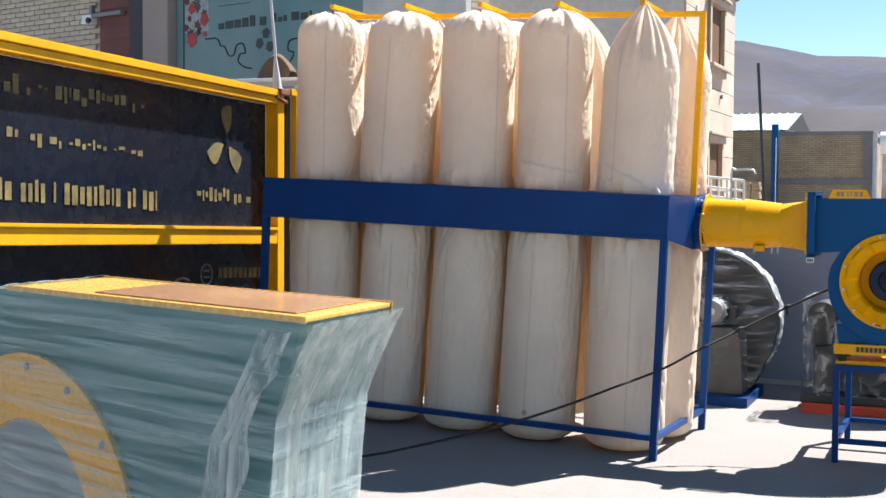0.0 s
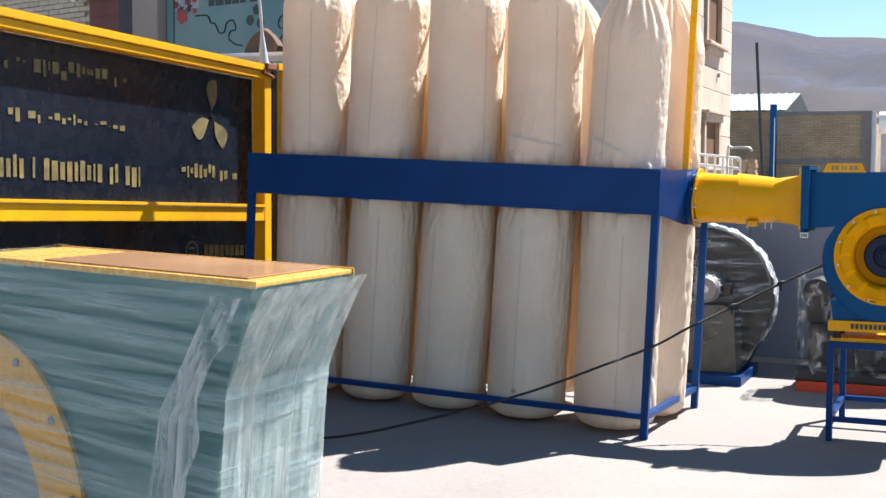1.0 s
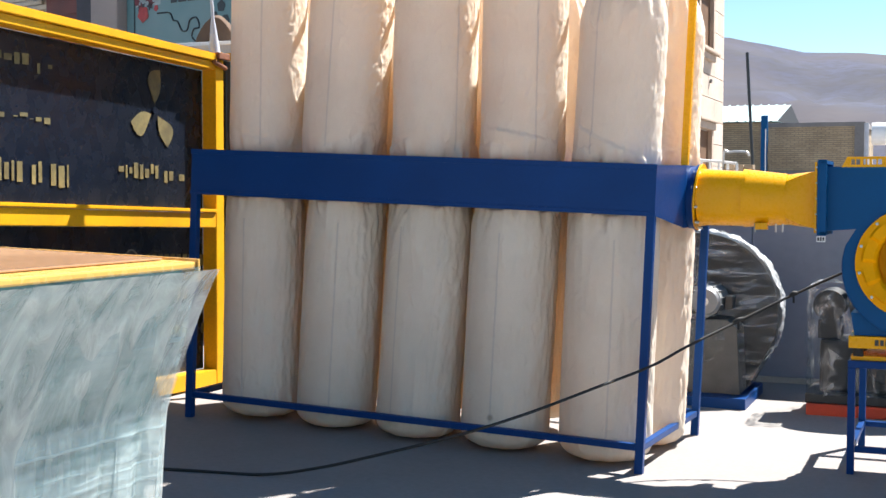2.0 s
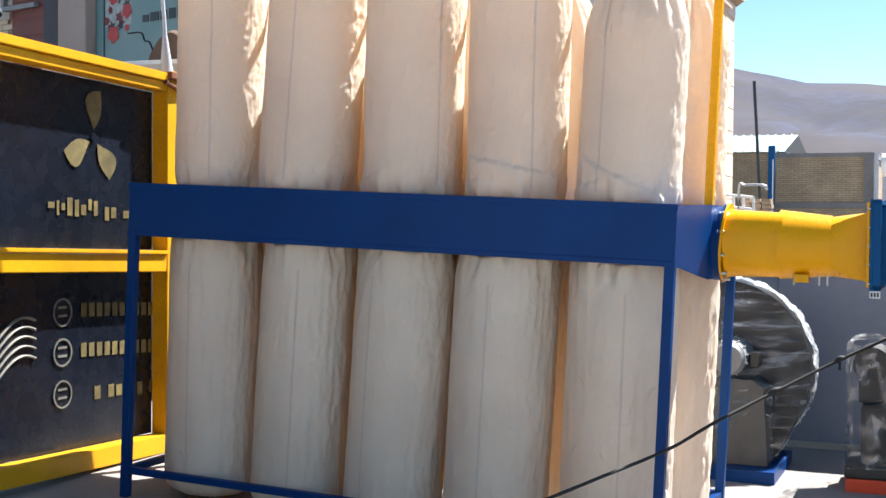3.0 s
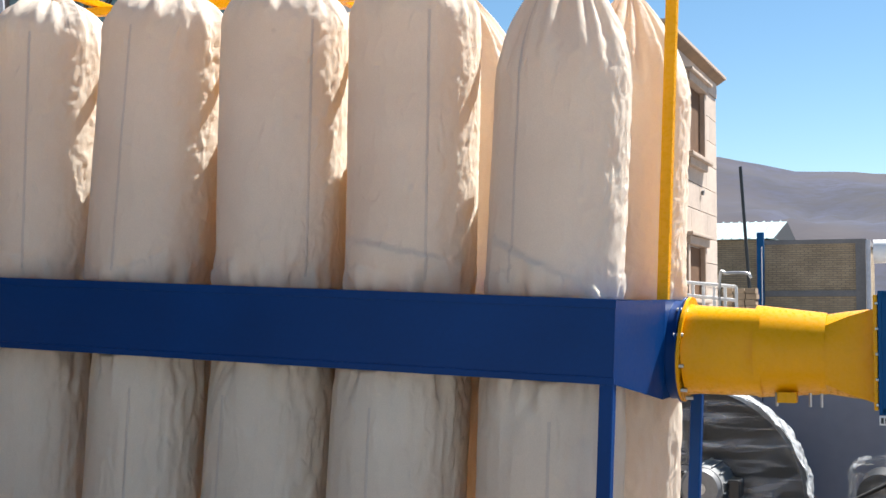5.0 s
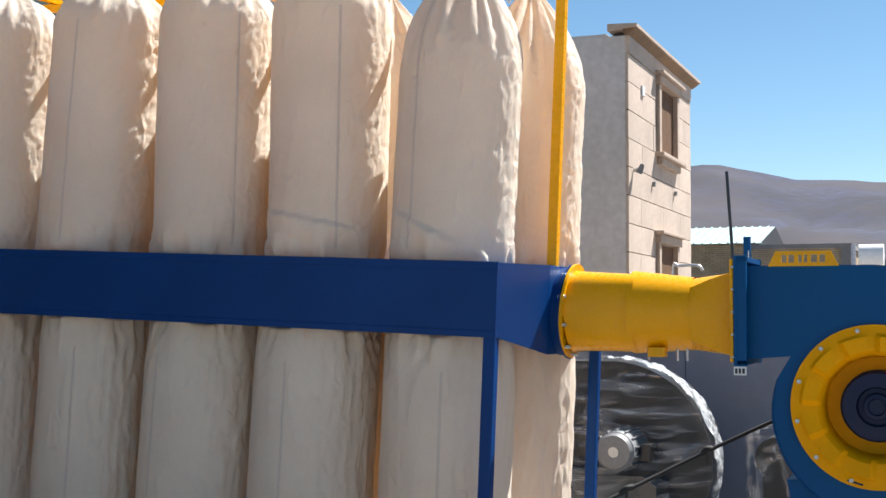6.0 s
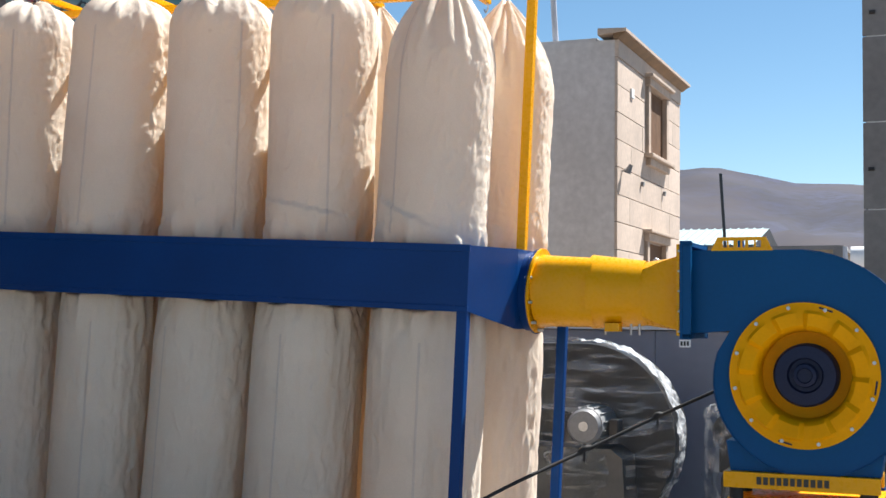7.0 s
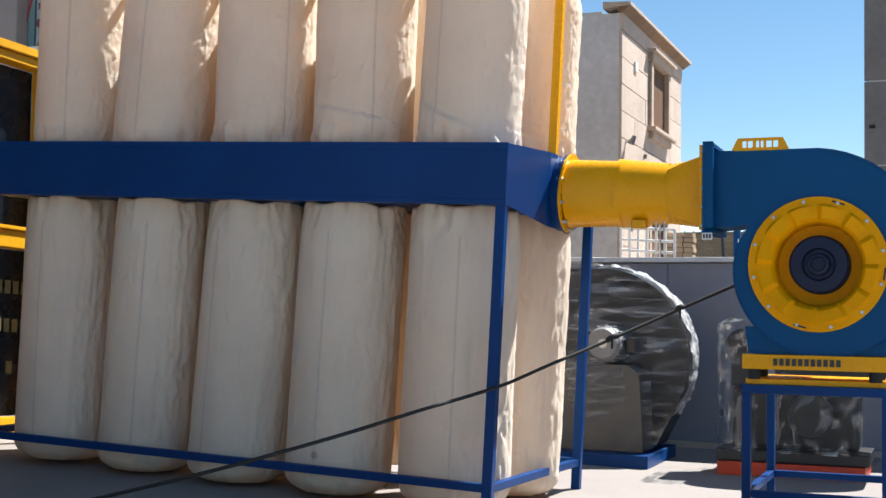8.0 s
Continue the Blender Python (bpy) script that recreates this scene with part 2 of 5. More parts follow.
DARK_GREY = mat("dark_grey_paint", (0.016, 0.0165, 0.018), rough=0.5, var=0.15)
CONCRETE_DARK = mat("raw_concrete", (0.19, 0.18, 0.175), rough=0.95, var=0.12, scale=1.2, var2=0.10, scale2=14, bump=0.2, bscale=20, dirt_sheen=0.3, dirt_sheen_col=(0.13, 0.125, 0.12))
PLASTER = mat("pale_plaster", (0.33, 0.27, 0.245), rough=0.9, var=0.08, scale=1.5, bump=0.15)
DARK_POST = mat("dark_brown_steel", (0.035, 0.03, 0.04), rough=0.6, var=0.2)
RED_DARK = mat("dark_red_paint", (0.13, 0.022, 0.014), rough=0.5, var=0.2, scale=3)
TEAL_SHEET = mat("teal_print", (0.20, 0.28, 0.28), rough=0.55, var=0.12, scale=0.9, var2=0.04, tint=(0.085, 0.21, 0.22))
PALE_PRINT = mat("pale_print", (0.32, 0.36, 0.36), rough=0.55, var=0.25, scale=9.0)
RED_PRINT = mat("red_print", (0.40, 0.05, 0.045), rough=0.55, var=0.3, scale=14.0, tint=(0.40, 0.03, 0.04))
DARK_LEAF = mat("dark_print", (0.05, 0.05, 0.055), rough=0.55, var=0.3)
DARK_MAROON = mat("maroon_print", (0.16, 0.03, 0.04), rough=0.55, var=0.3)


# ---- mesh helpers ----
def part(name, bm, material, parent=None, label="", smooth=None):
    me = bpy.data.meshes.new(name)
    if smooth is not None:
        for f in bm.faces:
            f.smooth = True
    bm.to_mesh(me)
    bm.free()
    me.materials.append(material)
    if smooth is not None:
        me.set_sharp_from_angle(angle=radians(smooth))
    ob = new(name, me)
    if parent is not None:
        ob.parent = parent
    if label:
        tagged(ob, label)
    return ob


def thing(name, m, label, category, group="", kind=""):
    e = new(name)
    e.matrix_world = m
    return tagged(e, label, category, group, kind)


def box(bm, a, b, bev=0.0):
    """A box from corner a to corner b, its edges rounded by bev."""
    c = [(a[i] + b[i]) / 2 for i in range(3)]
    s = [abs(b[i] - a[i]) for i in range(3)]
    r = bmesh.ops.create_cube(bm, size=1.0, matrix=Matrix.LocRotScale(c, None, s))
    if bev:
        es = list({e for v in r["verts"] for e in v.link_edges})
        bmesh.ops.bevel(bm, geom=es, offset=bev, segments=2, profile=0.6, affect="EDGES")
    return bm


def nb(a, b, bev=0.0):
    return box(bmesh.new(), a, b, bev)


def cyl(bm, p, q, r0, r1=None, seg=20, caps=True):
    p, q = Vector(p), Vector(q)
    d = q - p
    m = Matrix.Translation((p + q) / 2) @ d.to_track_quat("Z", "Y").to_matrix().to_4x4()
    bmesh.ops.create_cone(bm, cap_ends=caps, segments=seg, radius1=r0, radius2=r0 if r1 is None else r1, depth=d.length, matrix=m)
    return bm


def nc(p, q, r0, r1=None, seg=20, caps=True):
    return cyl(bmesh.new(), p, q, r0, r1, seg, caps)


def rings(bm, loops, closed=True, cap0=False, cap1=False):
    """Skins a list of equally long loops of points."""
    vs = [[bm.verts.new(p) for p in lp] for lp in loops]
    k = len(vs[0])
    for a, b in zip(vs, vs[1:]):
        for i in range(k if closed else k - 1):
            j = (i + 1) % k
            bm.faces.new((a[i], a[j], b[j], b[i]))
    if cap0:
        bm.faces.new(list(reversed(vs[0])))
    if cap1:
        bm.faces.new(vs[-1])
    return bm


def prism(bm, outline, a, b, axis="y"):
    """Extrudes an outline of (u, v) between a and b along an axis (u, v are the two others in order)."""
    def pt(u, v, w):
        return {"x": (w, u, v), "y": (u, w, v), "z": (u, v, w)}[axis]
    lo = [bm.verts.new(pt(u, v, a)) for u, v in outline]
    hi = [bm.verts.new(pt(u, v, b)) for u, v in outline]
    bm.faces.new(lo)
    bm.faces.new(list(reversed(hi)))
    k = len(lo)
    for i in range(k):
        j = (i + 1) % k
        bm.faces.new((lo[i], hi[i], hi[j], lo[j]))
    bmesh.ops.recalc_face_normals(bm, faces=bm.faces)
    return bm


def tube(pts, r, seg=10):
    """A tube along points, smoothed."""
    bm = bmesh.new()
    P = [Vector(p) for p in pts]
    loops = []
    for i, p in enumerate(P):
        d = (P[min(i + 1, len(P) - 1)] - P[max(i - 1, 0)]).normalized()
        q = d.to_track_quat("Z", "Y")
        loops.append([p + q @ Vector((r * math.cos(2 * math.pi * k / seg), r * math.sin(2 * math.pi * k / seg), 0)) for k in range(seg)])
    return rings(bm, loops, cap0=True, cap1=True)


def spline(pts, n):
    """Catmull-Rom points through pts, n to each span."""
    P = [Vector(p) for p in pts]
    P = [2 * P[0] - P[1]] + P + [2 * P[-1] - P[-2]]
    out = []
    for i in range(1, len(P) - 2):
        for k in range(n):
            t = k / n
            a, b, c, d = P[i - 1:i + 3]
            out.append(0.5 * (2 * b + (c - a) * t + (2 * a - 5 * b + 4 * c - d) * t * t + (3 * b - a - 3 * c + d) * t ** 3))
    return out + [P[-2]]


# ---- ground ----
def ground_z(x, y):
    """The yard falls gently along the collector and levels out on both sides of it."""
    s = min(max(-x, -0.3), 4.2)
    return 0.0384 * max(s, 0.0) if s > 0.3 else 0.0384 * (s + 0.3) ** 2 / 1.2


def build_ground():
    bm = bmesh.new()
    xs = [-900, -300, -120, -60, -30, -16, -9, -6] + [-4.8 + 0.3 * i for i in range(20)] + [1.6, 3, 6, 12, 25, 60, 120, 300, 900]
    ys = [-900, -300, -100, -40, -20, -12, -8, -5, -3, -1, 0, 1, 2, 3, 5, 8, 12, 20, 40, 70, 120, 300, 1500]
    vs = [[bm.verts.new((x, y, ground_z(x, y))) for y in ys] for x in xs]
    for i in range(len(xs) - 1):
        for j in range(len(ys) - 1):
            bm.faces.new((vs[i][j], vs[i + 1][j], vs[i + 1][j + 1], vs[i][j + 1]))
    tagged(part("ground", bm, CONCRETE, smooth=60), "smooth pale grey concrete yard, stained", "ground", kind="structure")


build_ground()


# ---- dust collector ----
TILT = pose(0, 0, 0, 0, 2.2, 0)
BX, BW, BZ0, BZ1 = -3.12, 1.36, 1.50, 1.79
BAG_X = (-2.745, -2.14, -1.53, -0.94, -0.325)
ROWS = (0.325, 0.925)


def bag(x, y, z0, z1, r, seed, top="dome", seam=0.6, lower=False, flap=None):
    """A cloth bag: a lathed tube with folds, gathers at the tied ends and a seam."""
    seg, nz = 128, 112
    loops = []
    rnd = random.Random(seed)
    lean = (rnd.uniform(-0.02, 0.02), rnd.uniform(-0.015, 0.015))
    ph = [rnd.uniform(0, 6.28) for _ in range(8)]
    h = z1 - z0
    folds = [(rnd.uniform(3.3, 6.6), rnd.uniform(-2.2, 2.2), rnd.uniform(0.12, 0.34), rnd.uniform(0.010, 0.022)) for _ in range(9)]
    for k in range(nz + 1):
        u = k / nz
        z = z0 + h * u
        rr = r
        gather = 0.0
        if not lower:
            if top == "dome":
                e = max(0.0, (z - (z1 - 0.23)) / 0.23)
                rr = r * math.sqrt(max(0.0, 1 - e ** 2.5)) if e < 1 else 0.0
                rr = max(rr, 0.028)
                gather = 0.026 * e
            else:
                e = max(0.0, (z - (z1 - 0.50)) / 0.50)
                rr = r * (1 - 0.93 * e ** 1.9)
                gather = 0.013 * math.sin(math.pi * min(1, e)) + 0.005 * e
            d = max(0.0, 1 - u / 0.10)
            rr *= 1 - 0.05 * d * d
            gather += 0.019 * d
        else:
            e = max(0.0, (z - (z1 - 0.26)) / 0.26)
            rr = r * (1 - 0.07 * e ** 3)
            gather = 0.010 * e ** 2.0
            d = max(0.0, 1 - u / 0.07)
            rr *= math.sqrt(max(0.04, 1 - 0.55 * d ** 2.5))
            gather += 0.006 * d
        lp = []
        for i in range(seg):
            a = 2 * math.pi * i / seg
            c = Vector((math.cos(a) * 1.6, math.sin(a) * 1.6, z * 0.9 + seed * 7.3))
            fold = 0.016 * noise.noise(c * 1.3) + 0.007 * noise.noise(c * 3.7 + Vector((0, 0, z * 2)))
            pucker = gather * (0.6 * math.sin(9 * a + ph[0] + 2 * z) + 0.5 * math.sin(15 * a + ph[1]) + 0.35 * math.sin(23 * a + ph[3]) + 0.7 * noise.noise(Vector((math.cos(a) * 4, math.sin(a) * 4, seed + z * 3))))
            # fine creases in the slack cloth, most on one flank
            flank = 0.08 + 0.92 * max(0.0, math.cos(a + 0.42)) ** 2.0
            zs = 0.32 * z if lower else z
            warp = 0.8 * noise.noise(Vector((a * 1.7, z * 2.3, seed * 1.9)))
            w = noise.noise(Vector((a * 5.0 + 3.0 * zs + warp, zs * 9.0 - a * 4.5 + 2 * warp, seed * 3.1)))
            w2 = noise.noise(Vector((a * 10.0 - 7.0 * zs, zs * 21.0 + a * 6.0 - 2 * warp, seed * 5.7)))
            crease = (1.9 if lower else 1.0) * flank * (0.0085 * max(0.0, 1 - abs(w) * 3.6) * (0.55 + 0.9 * warp) + 0.0045 * max(0.0, 1 - abs(w2) * 3.2) - 0.003)
            if lower:
                # a few slanting folds run down from the tied neck
                for fa, fs, fl, fd in folds:
                    run = (z1 - z) / fl
                    if run < 1:
                        off = (a - fa - fs * (z1 - z) + math.pi) % (2 * math.pi) - math.pi
                        wd = 0.05 + 0.05 * run
                        crease += fd * (1 - run) ** 1.3 * (math.exp(-(off / wd) ** 2) - 0.6 * math.exp(-((off - 1.9 * wd) / wd) ** 2))
            if not lower:
                # slack cloth slumped in a roll over the rim of the box
                zf = 0.055 + 0.075 * (0.5 + noise.noise(Vector((math.cos(a) * 1.3, math.sin(a) * 1.3, seed * 2.3))))
                s1 = (z - z0) / zf
                if flap and z - z0 < flap[0] + flap[1] * (a - 4.7) + 0.012 * noise.noise(Vector((a * 2.5, seed, 0))) and 3.9 < a < 5.9:
                    crease -= 0.013
                slump = 0.35 + 0.65 * max(0.0, math.sin(a * 2 + ph[4]))
                if s1 < 1.25:
                    crease -= slump * 0.006 * math.sin(math.pi * min(1.0, s1)) ** 0.7 if s1 < 1 else -slump * 0.006 * (1.25 - s1) * 4
            q = rr * (1 + fold * 1.4) + pucker - crease * min(1, rr / r)
            q = max(q, 0.012)
            lp.append((x + q * math.cos(a) + lean[0] * (u - 0.5) * 2, y + q * math.sin(a) + lean[1] * u, z + 0.012 * e * math.sin(5 * a + ph[2])))
        loops.append(lp)
    bm = bmesh.new()
    rings(bm, loops, cap0=True, cap1=True)
    # seam: a thin welt along the cloth, lapped outwards
    k0, k1 = (4, int(nz * 0.86)) if not lower else (7, nz - 10)
    i = int(seam / (2 * math.pi) * seg) % seg
    sb = bmesh.new()
    strip = []
    for k in range(k0, k1):
        p, q = Vector(loops[k][i]), Vector(loops[k][(i + 1) % seg])
        o = Vector((p.x - x, p.y - y, 0)).normalized()
        t = (q - p).normalized()
        c = (p + q) / 2 + o * 0.0008
        strip.append([c - t * 0.006, c - t * 0.004 + o * 0.001, c + t * 0.004 + o * 0.001, c + t * 0.006])
    rings(sb, strip, closed=False)
    return bm, sb


def build_collector():
    c = thing("dust_collector", TILT, "blue steel dust collector frame with yellow top rail in the yard", "dust collector")
    # long box, built as a folded sheet with lips
    bm = nb((BX, 0.0, BZ0), (0.0, BW, BZ1), 0.006)
    part("duct_box", bm, BLUE, c, "long dark blue sheet-metal duct box")
    for yy in (-0.004, BW - 0.008):
        part("lip", nb((BX - 0.003, yy, BZ1 - 0.028), (0.003, yy + 0.012, BZ1 + 0.004), 0.002), BLUE, c)
        part("lip", nb((BX - 0.003, yy, BZ0 - 0.004), (0.003, yy + 0.012, BZ0 + 0.022), 0.002), BLUE, c)
    # tapered end piece to an upright rectangular plate, then a round spigot
    CY = 0.625
    bm = bmesh.new()
    rings(bm, [[(0.0, BW, BZ1), (0.0, 0.0, BZ1), (0.0, 0.0, BZ0), (0.0, BW, BZ0)], [(0.082, CY + 0.20, 1.800), (0.082, CY - 0.20, 1.800), (0.082, CY - 0.20, 1.425), (0.082, CY + 0.20, 1.425)]], cap1=True)
    bmesh.ops.recalc_face_normals(bm, faces=bm.faces)
    part("end_taper", bm, BLUE, c, "tapered blue sheet-metal end piece")
    part("spigot", nc((0.080, CY, 1.607), (0.118, CY, 1.607), 0.190, seg=56), BLUE, c, "round blue collar", smooth=30)
    part("collar_flange", nc((0.118, CY, 1.607), (0.124, CY, 1.607), 0.204, seg=56), BLUE, c, smooth=30)
    # legs and rails
    feet = {(0, 0): (BX + 0.025, 0.025), (0, 1): (BX + 0.025, BW - 0.025), (1, 0): (-0.025, 0.025), (1, 1): (0.04, BW - 0.025)}
    for xx, yy in feet.values():
        part("leg", nb((xx - 0.025, yy - 0.025, 0.0), (xx + 0.025, yy + 0.025, BZ0), 0.005), BLUE, c)
    part("corner_plate", nb((-0.02, BW - 0.12, BZ0 - 0.006), (0.068, BW + 0.004, BZ0 + 0.03), 0.002), BLUE, c)
    for yy, xe in ((0.025, -0.05), (BW - 0.025, 0.015)):
        part("rail", nb((BX + 0.05, yy - 0.02, 0.135), (xe, yy + 0.02, 0.175), 0.004), BLUE, c)
    for xa, xb in ((BX + 0.025, BX + 0.025), (-0.025, 0.04)):
        bm = nb((-0.02, 0.05, 0.135), (0.02, BW - 0.05, 0.175), 0.004)
        for v in bm.verts:
            v.co.x += xa + (xb - xa) * v.co.y / BW
        part("rail", bm, BLUE, c)
    # yellow top frame: end posts, a ridge bar and an arm over each pair of bags
    for xx in (BX + 0.02, 0.03):
        part("post", nb((xx - 0.022, CY - 0.022, BZ1 - 0.03), (xx + 0.022, CY + 0.022, 3.09), 0.004), YELLOW, c, "yellow square steel post")
    part("ridge_bar", nb((BX, CY - 0.02, 3.055), (0.05, CY + 0.02, 3.095), 0.004), YELLOW, c, "yellow square steel bar")
    for xx in BAG_X:
        part("arm", nb((xx - 0.018, ROWS[0] - 0.03, 3.100), (xx + 0.018, ROWS[1] + 0.03, 3.132), 0.004), YELLOW, c, "yellow steel arm")
        for yy in ROWS:
            part("hook", tube(spline([(xx, yy, 3.115), (xx + 0.012, yy, 3.08), (xx, yy, 3.05), (xx - 0.01, yy, 3.07)], 4), 0.004, 6), STEEL, c)


build_collector()


def build_bags():
    tops = ("dome", "dome", "dome", "dome", "point")
    up = ((-2.745, 0.256), (-2.145, 0.276), (-1.525, 0.268), (-0.93, 0.264), (-0.318, 0.264))
    k = 0
    for j, y in enumerate(ROWS):
        for i in range(5):
            k += 1
            x, r = up[i] if j == 0 else (BAG_X[i] + (0.105 if i == 4 else 0.0), 0.272)
            t = tops[i] if j == 0 else ("point" if i in (1, 3, 4) else "dome")
            seam = (5.05, 4.75, 5.6, 5.35, 4.35)[i] if j == 0 else 1.2
            bm, sb = bag(x, y, BZ1 + 0.004, 3.065 if t == "dome" else 3.10, r, k, t, seam, flap={3: (0.17, -0.045), 4: (0.13, -0.11)}.get(i) if j == 0 else None)
            ob = part("upper_filter_bag", bm, CLOTH, smooth=180)
            ob.matrix_world = TILT
            tagged(ob, "cream cotton filter bag with gathered domed top on the box" if t == "dome" else "cream cotton filter bag hung from a pinched point", "filter bag", "upper filter bags")
            part("seam", sb, SEAM, ob, smooth=60)
            xl = (-2.725, -2.135, -1.545, -0.955, -0.318)[i] + (0.09 if j and i == 4 else 0.0)
            bm, sb = bag(xl, y, (0.11 if j and i != 4 else 0.018 if i else 0.03), BZ0 - 0.002, (0.268, 0.262, 0.270, 0.276, 0.280)[i], k + 20, "", 4.4 + 0.3 * (k % 3), True)
            ob = part("lower_filter_bag", bm, CLOTH, smooth=180)
            ob.matrix_world = TILT
            tagged(ob, "long cream cotton dust bag hanging under the blue box", "filter bag", "lower filter bags")
            part("seam", sb, SEAM, ob, smooth=60)


build_bags()


# ---- blower ----
def scroll(cx, cz, r_left, r_top, out_x, out_z0, n=40):
    """Outline of a fan scroll whose outlet leaves to the left at the top."""
    pts = [(out_x, out_z0), (out_x + 0.19, out_z0 + 0.015)]
    for k in range(n + 1):
        a = math.pi * 0.92 + (1.58 * math.pi) * k / n
        r = r_left + (r_top - r_left) * (k / n) ** 1.1
        pts.append((cx + r * math.cos(a), cz + r * math.sin(a)))
    pts.append((out_x, cz + r_top))
    return pts


def text_bars(parent, spans, y, z0, z1, m, name="marking"):
    for a, b in spans:
        part(name, nb((a, y - 0.004, z0), (b, y, z1), 0.001), m, parent)


def build_blower():
    cx, cz, y0, y1 = 1.432, 1.235, 0.515, 0.80
    b = thing("blower", pose(0, 0, 0), "blue centrifugal fan with a creased yellow inlet ring", "blower")
    o = scroll(cx, cz, 0.385, 0.55, 0.925, 1.41)
    # cheeks and rim sheet; the front cheek is open at the throat
    bm = bmesh.new()
    fr = [bm.verts.new((x, y0, z)) for x, z in o]
    bk = [bm.verts.new((x, y1, z)) for x, z in o]
    k = len(o)
    for i in range(k):
        bm.faces.new((fr[i], bk[i], bk[(i + 1) % k], fr[(i + 1) % k]))
    bm.faces.new(list(reversed(bk)))
    hole = [bm.verts.new((cx + 0.24 * math.cos(2 * math.pi * i / 48), y0, cz + 0.24 * math.sin(2 * math.pi * i / 48))) for i in range(48)]
    es = [bm.edges.new((hole[i], hole[(i + 1) % 48])) for i in range(48)]
    es += [bm.edges.get((fr[i], fr[(i + 1) % k])) for i in range(k)]
    bmesh.ops.triangle_fill(bm, use_beauty=True, use_dissolve=False, edges=es)
    bmesh.ops.recalc_face_normals(bm, faces=bm.faces)
    casing = part("casing", bm, BLUE_FAN, b, "glossy blue painted scroll casing", smooth=25)
    # rim strip round the scroll, standing a little proud of both cheeks
    bm = bmesh.new()
    inner = [(cx + (x - cx) * 0.992, cz + (z - cz) * 0.992) for x, z in o[2:-1]]
    rings(bm, [[(x, y0 - 0.008, z) for x, z in o[2:-1]], [(x, y1 + 0.008, z) for x, z in o[2:-1]], [(x, y1 + 0.008, z) for x, z in inner], [(x, y0 - 0.008, z) for x, z in inner], [(x, y0 - 0.008, z) for x, z in o[2:-1]]], closed=False)
    part("rim", bm, BLUE_FAN, casing, smooth=30)
    # foot block down to the base
    bm = bmesh.new()
    prism(bm, [(1.115, 0.81), (1.745, 0.81), (1.765, 0.94), (1.095, 0.94)], y0 + 0.012, y1 - 0.012)
    part("foot_plate", bm, BLUE_FAN, b)
    # outlet flange
    fl = part("outlet_flange", nb((0.905, 0.44, 1.385), (0.918, 0.86, 1.825), 0.002), BLUE_FAN, b)
    for yy in (0.455, 0.845):
        part("flange_edge", nb((0.918, yy - 0.015, 1.385), (0.955, yy + 0.015, 1.825), 0.002), BLUE_FAN, fl)
    for zz in (1.39, 1.80):
        part("flange_edge", nb((0.918, 0.44, zz), (0.955, 0.86, zz + 0.02), 0.002), BLUE_FAN, fl)
    for zz in (1.42, 1.51, 1.60, 1.69, 1.78):
        part("bolt", nc((0.895, 0.453, zz), (0.93, 0.453, zz), 0.007, seg=6), STEEL, fl)
    part("label_tag", nb((0.905, 0.434, 1.350), (0.955, 0.439, 1.384), 0.001), WHITE_PAINT, fl, "small white printed tag")
    for k in range(3):
        part("tag_bar", nb((0.911 + 0.014 * k, 0.4315, 1.357), (0.920 + 0.014 * k, 0.4335, 1.377)), BLACK_PAINT, fl)
    # inlet ring: a flat flange, pressed cone with twelve radial creases, recessed throat
    bm = bmesh.new()
    n = 144
    prof = [(0.318, 0.0), (0.318, -0.016), (0.285, -0.018), (0.272, -0.020), (0.218, -0.013), (0.203, 0.004), (0.196, 0.05), (0.190, 0.12)]
    loops = []
    for r, dy in prof:
        lp = []
        for i in range(n):
            a = 2 * math.pi * i / n
            f = (a / (2 * math.pi) * 12) % 1.0
            step = 0.026 * (f if f < 0.85 else (1 - f) / 0.15 * 0.85) if 0.19 < r < 0.28 else 0.0
            lp.append((cx + r * math.cos(a), y0 + dy - step, cz + r * math.sin(a)))
        loops.append(lp)
    rings(bm, loops)
    bmesh.ops.recalc_face_normals(bm, faces=bm.faces)
    ring = part("inlet_ring", bm, YELLOW_MATT, b, "yellow pressed-steel inlet ring with radial creases", smooth=35)
    for i in range(12):
        a = 2 * math.pi * (i + 0.4) / 12
        p = (cx + 0.299 * math.cos(a), y0 - 0.017, cz + 0.299 * math.sin(a))
        part("bolt", nc(p, (p[0], p[1] - 0.008, p[2]), 0.009, seg=6), STEEL, ring)
    for a in (1.25, 4.45, -0.15):
        bm = nb((-0.03, 0.0, -0.004), (0.03, 0.003, 0.004), 0.001)
        bm.transform(pose(cx + 0.302 * math.cos(a), y0 - 0.019, cz + 0.302 * math.sin(a)) @ Matrix.Rotation(-(a + math.pi / 2), 4, "Y"))
        part("slot", bm, MOTOR_BLUE, ring)
    # hub in the throat
    bm = bmesh.new()
    prof = [(0.142, 0.19), (0.138, 0.022), (0.128, 0.006), (0.078, 0.002), (0.070, 0.020), (0.054, 0.020), (0.048, -0.018), (0.034, -0.022), (0.03, -0.010), (0.001, -0.010)]
    rings(bm, [[(cx + 0.005 + r * math.cos(2 * math.pi * i / 64), y0 + dy, cz + r * math.sin(2 * math.pi * i / 64)) for i in range(64)] for r, dy in prof], cap1=True)
    bmesh.ops.recalc_face_normals(bm, faces=bm.faces)
    part("hub", bm, MOTOR_BLUE, b, "dark blue-black fan hub", smooth=35)
    bm = nc((cx, y0 + 0.110, cz), (cx, y0 + 0.118, cz), 0.196, seg=48)
    part("back_plate", bm, YELLOW_MATT, b)
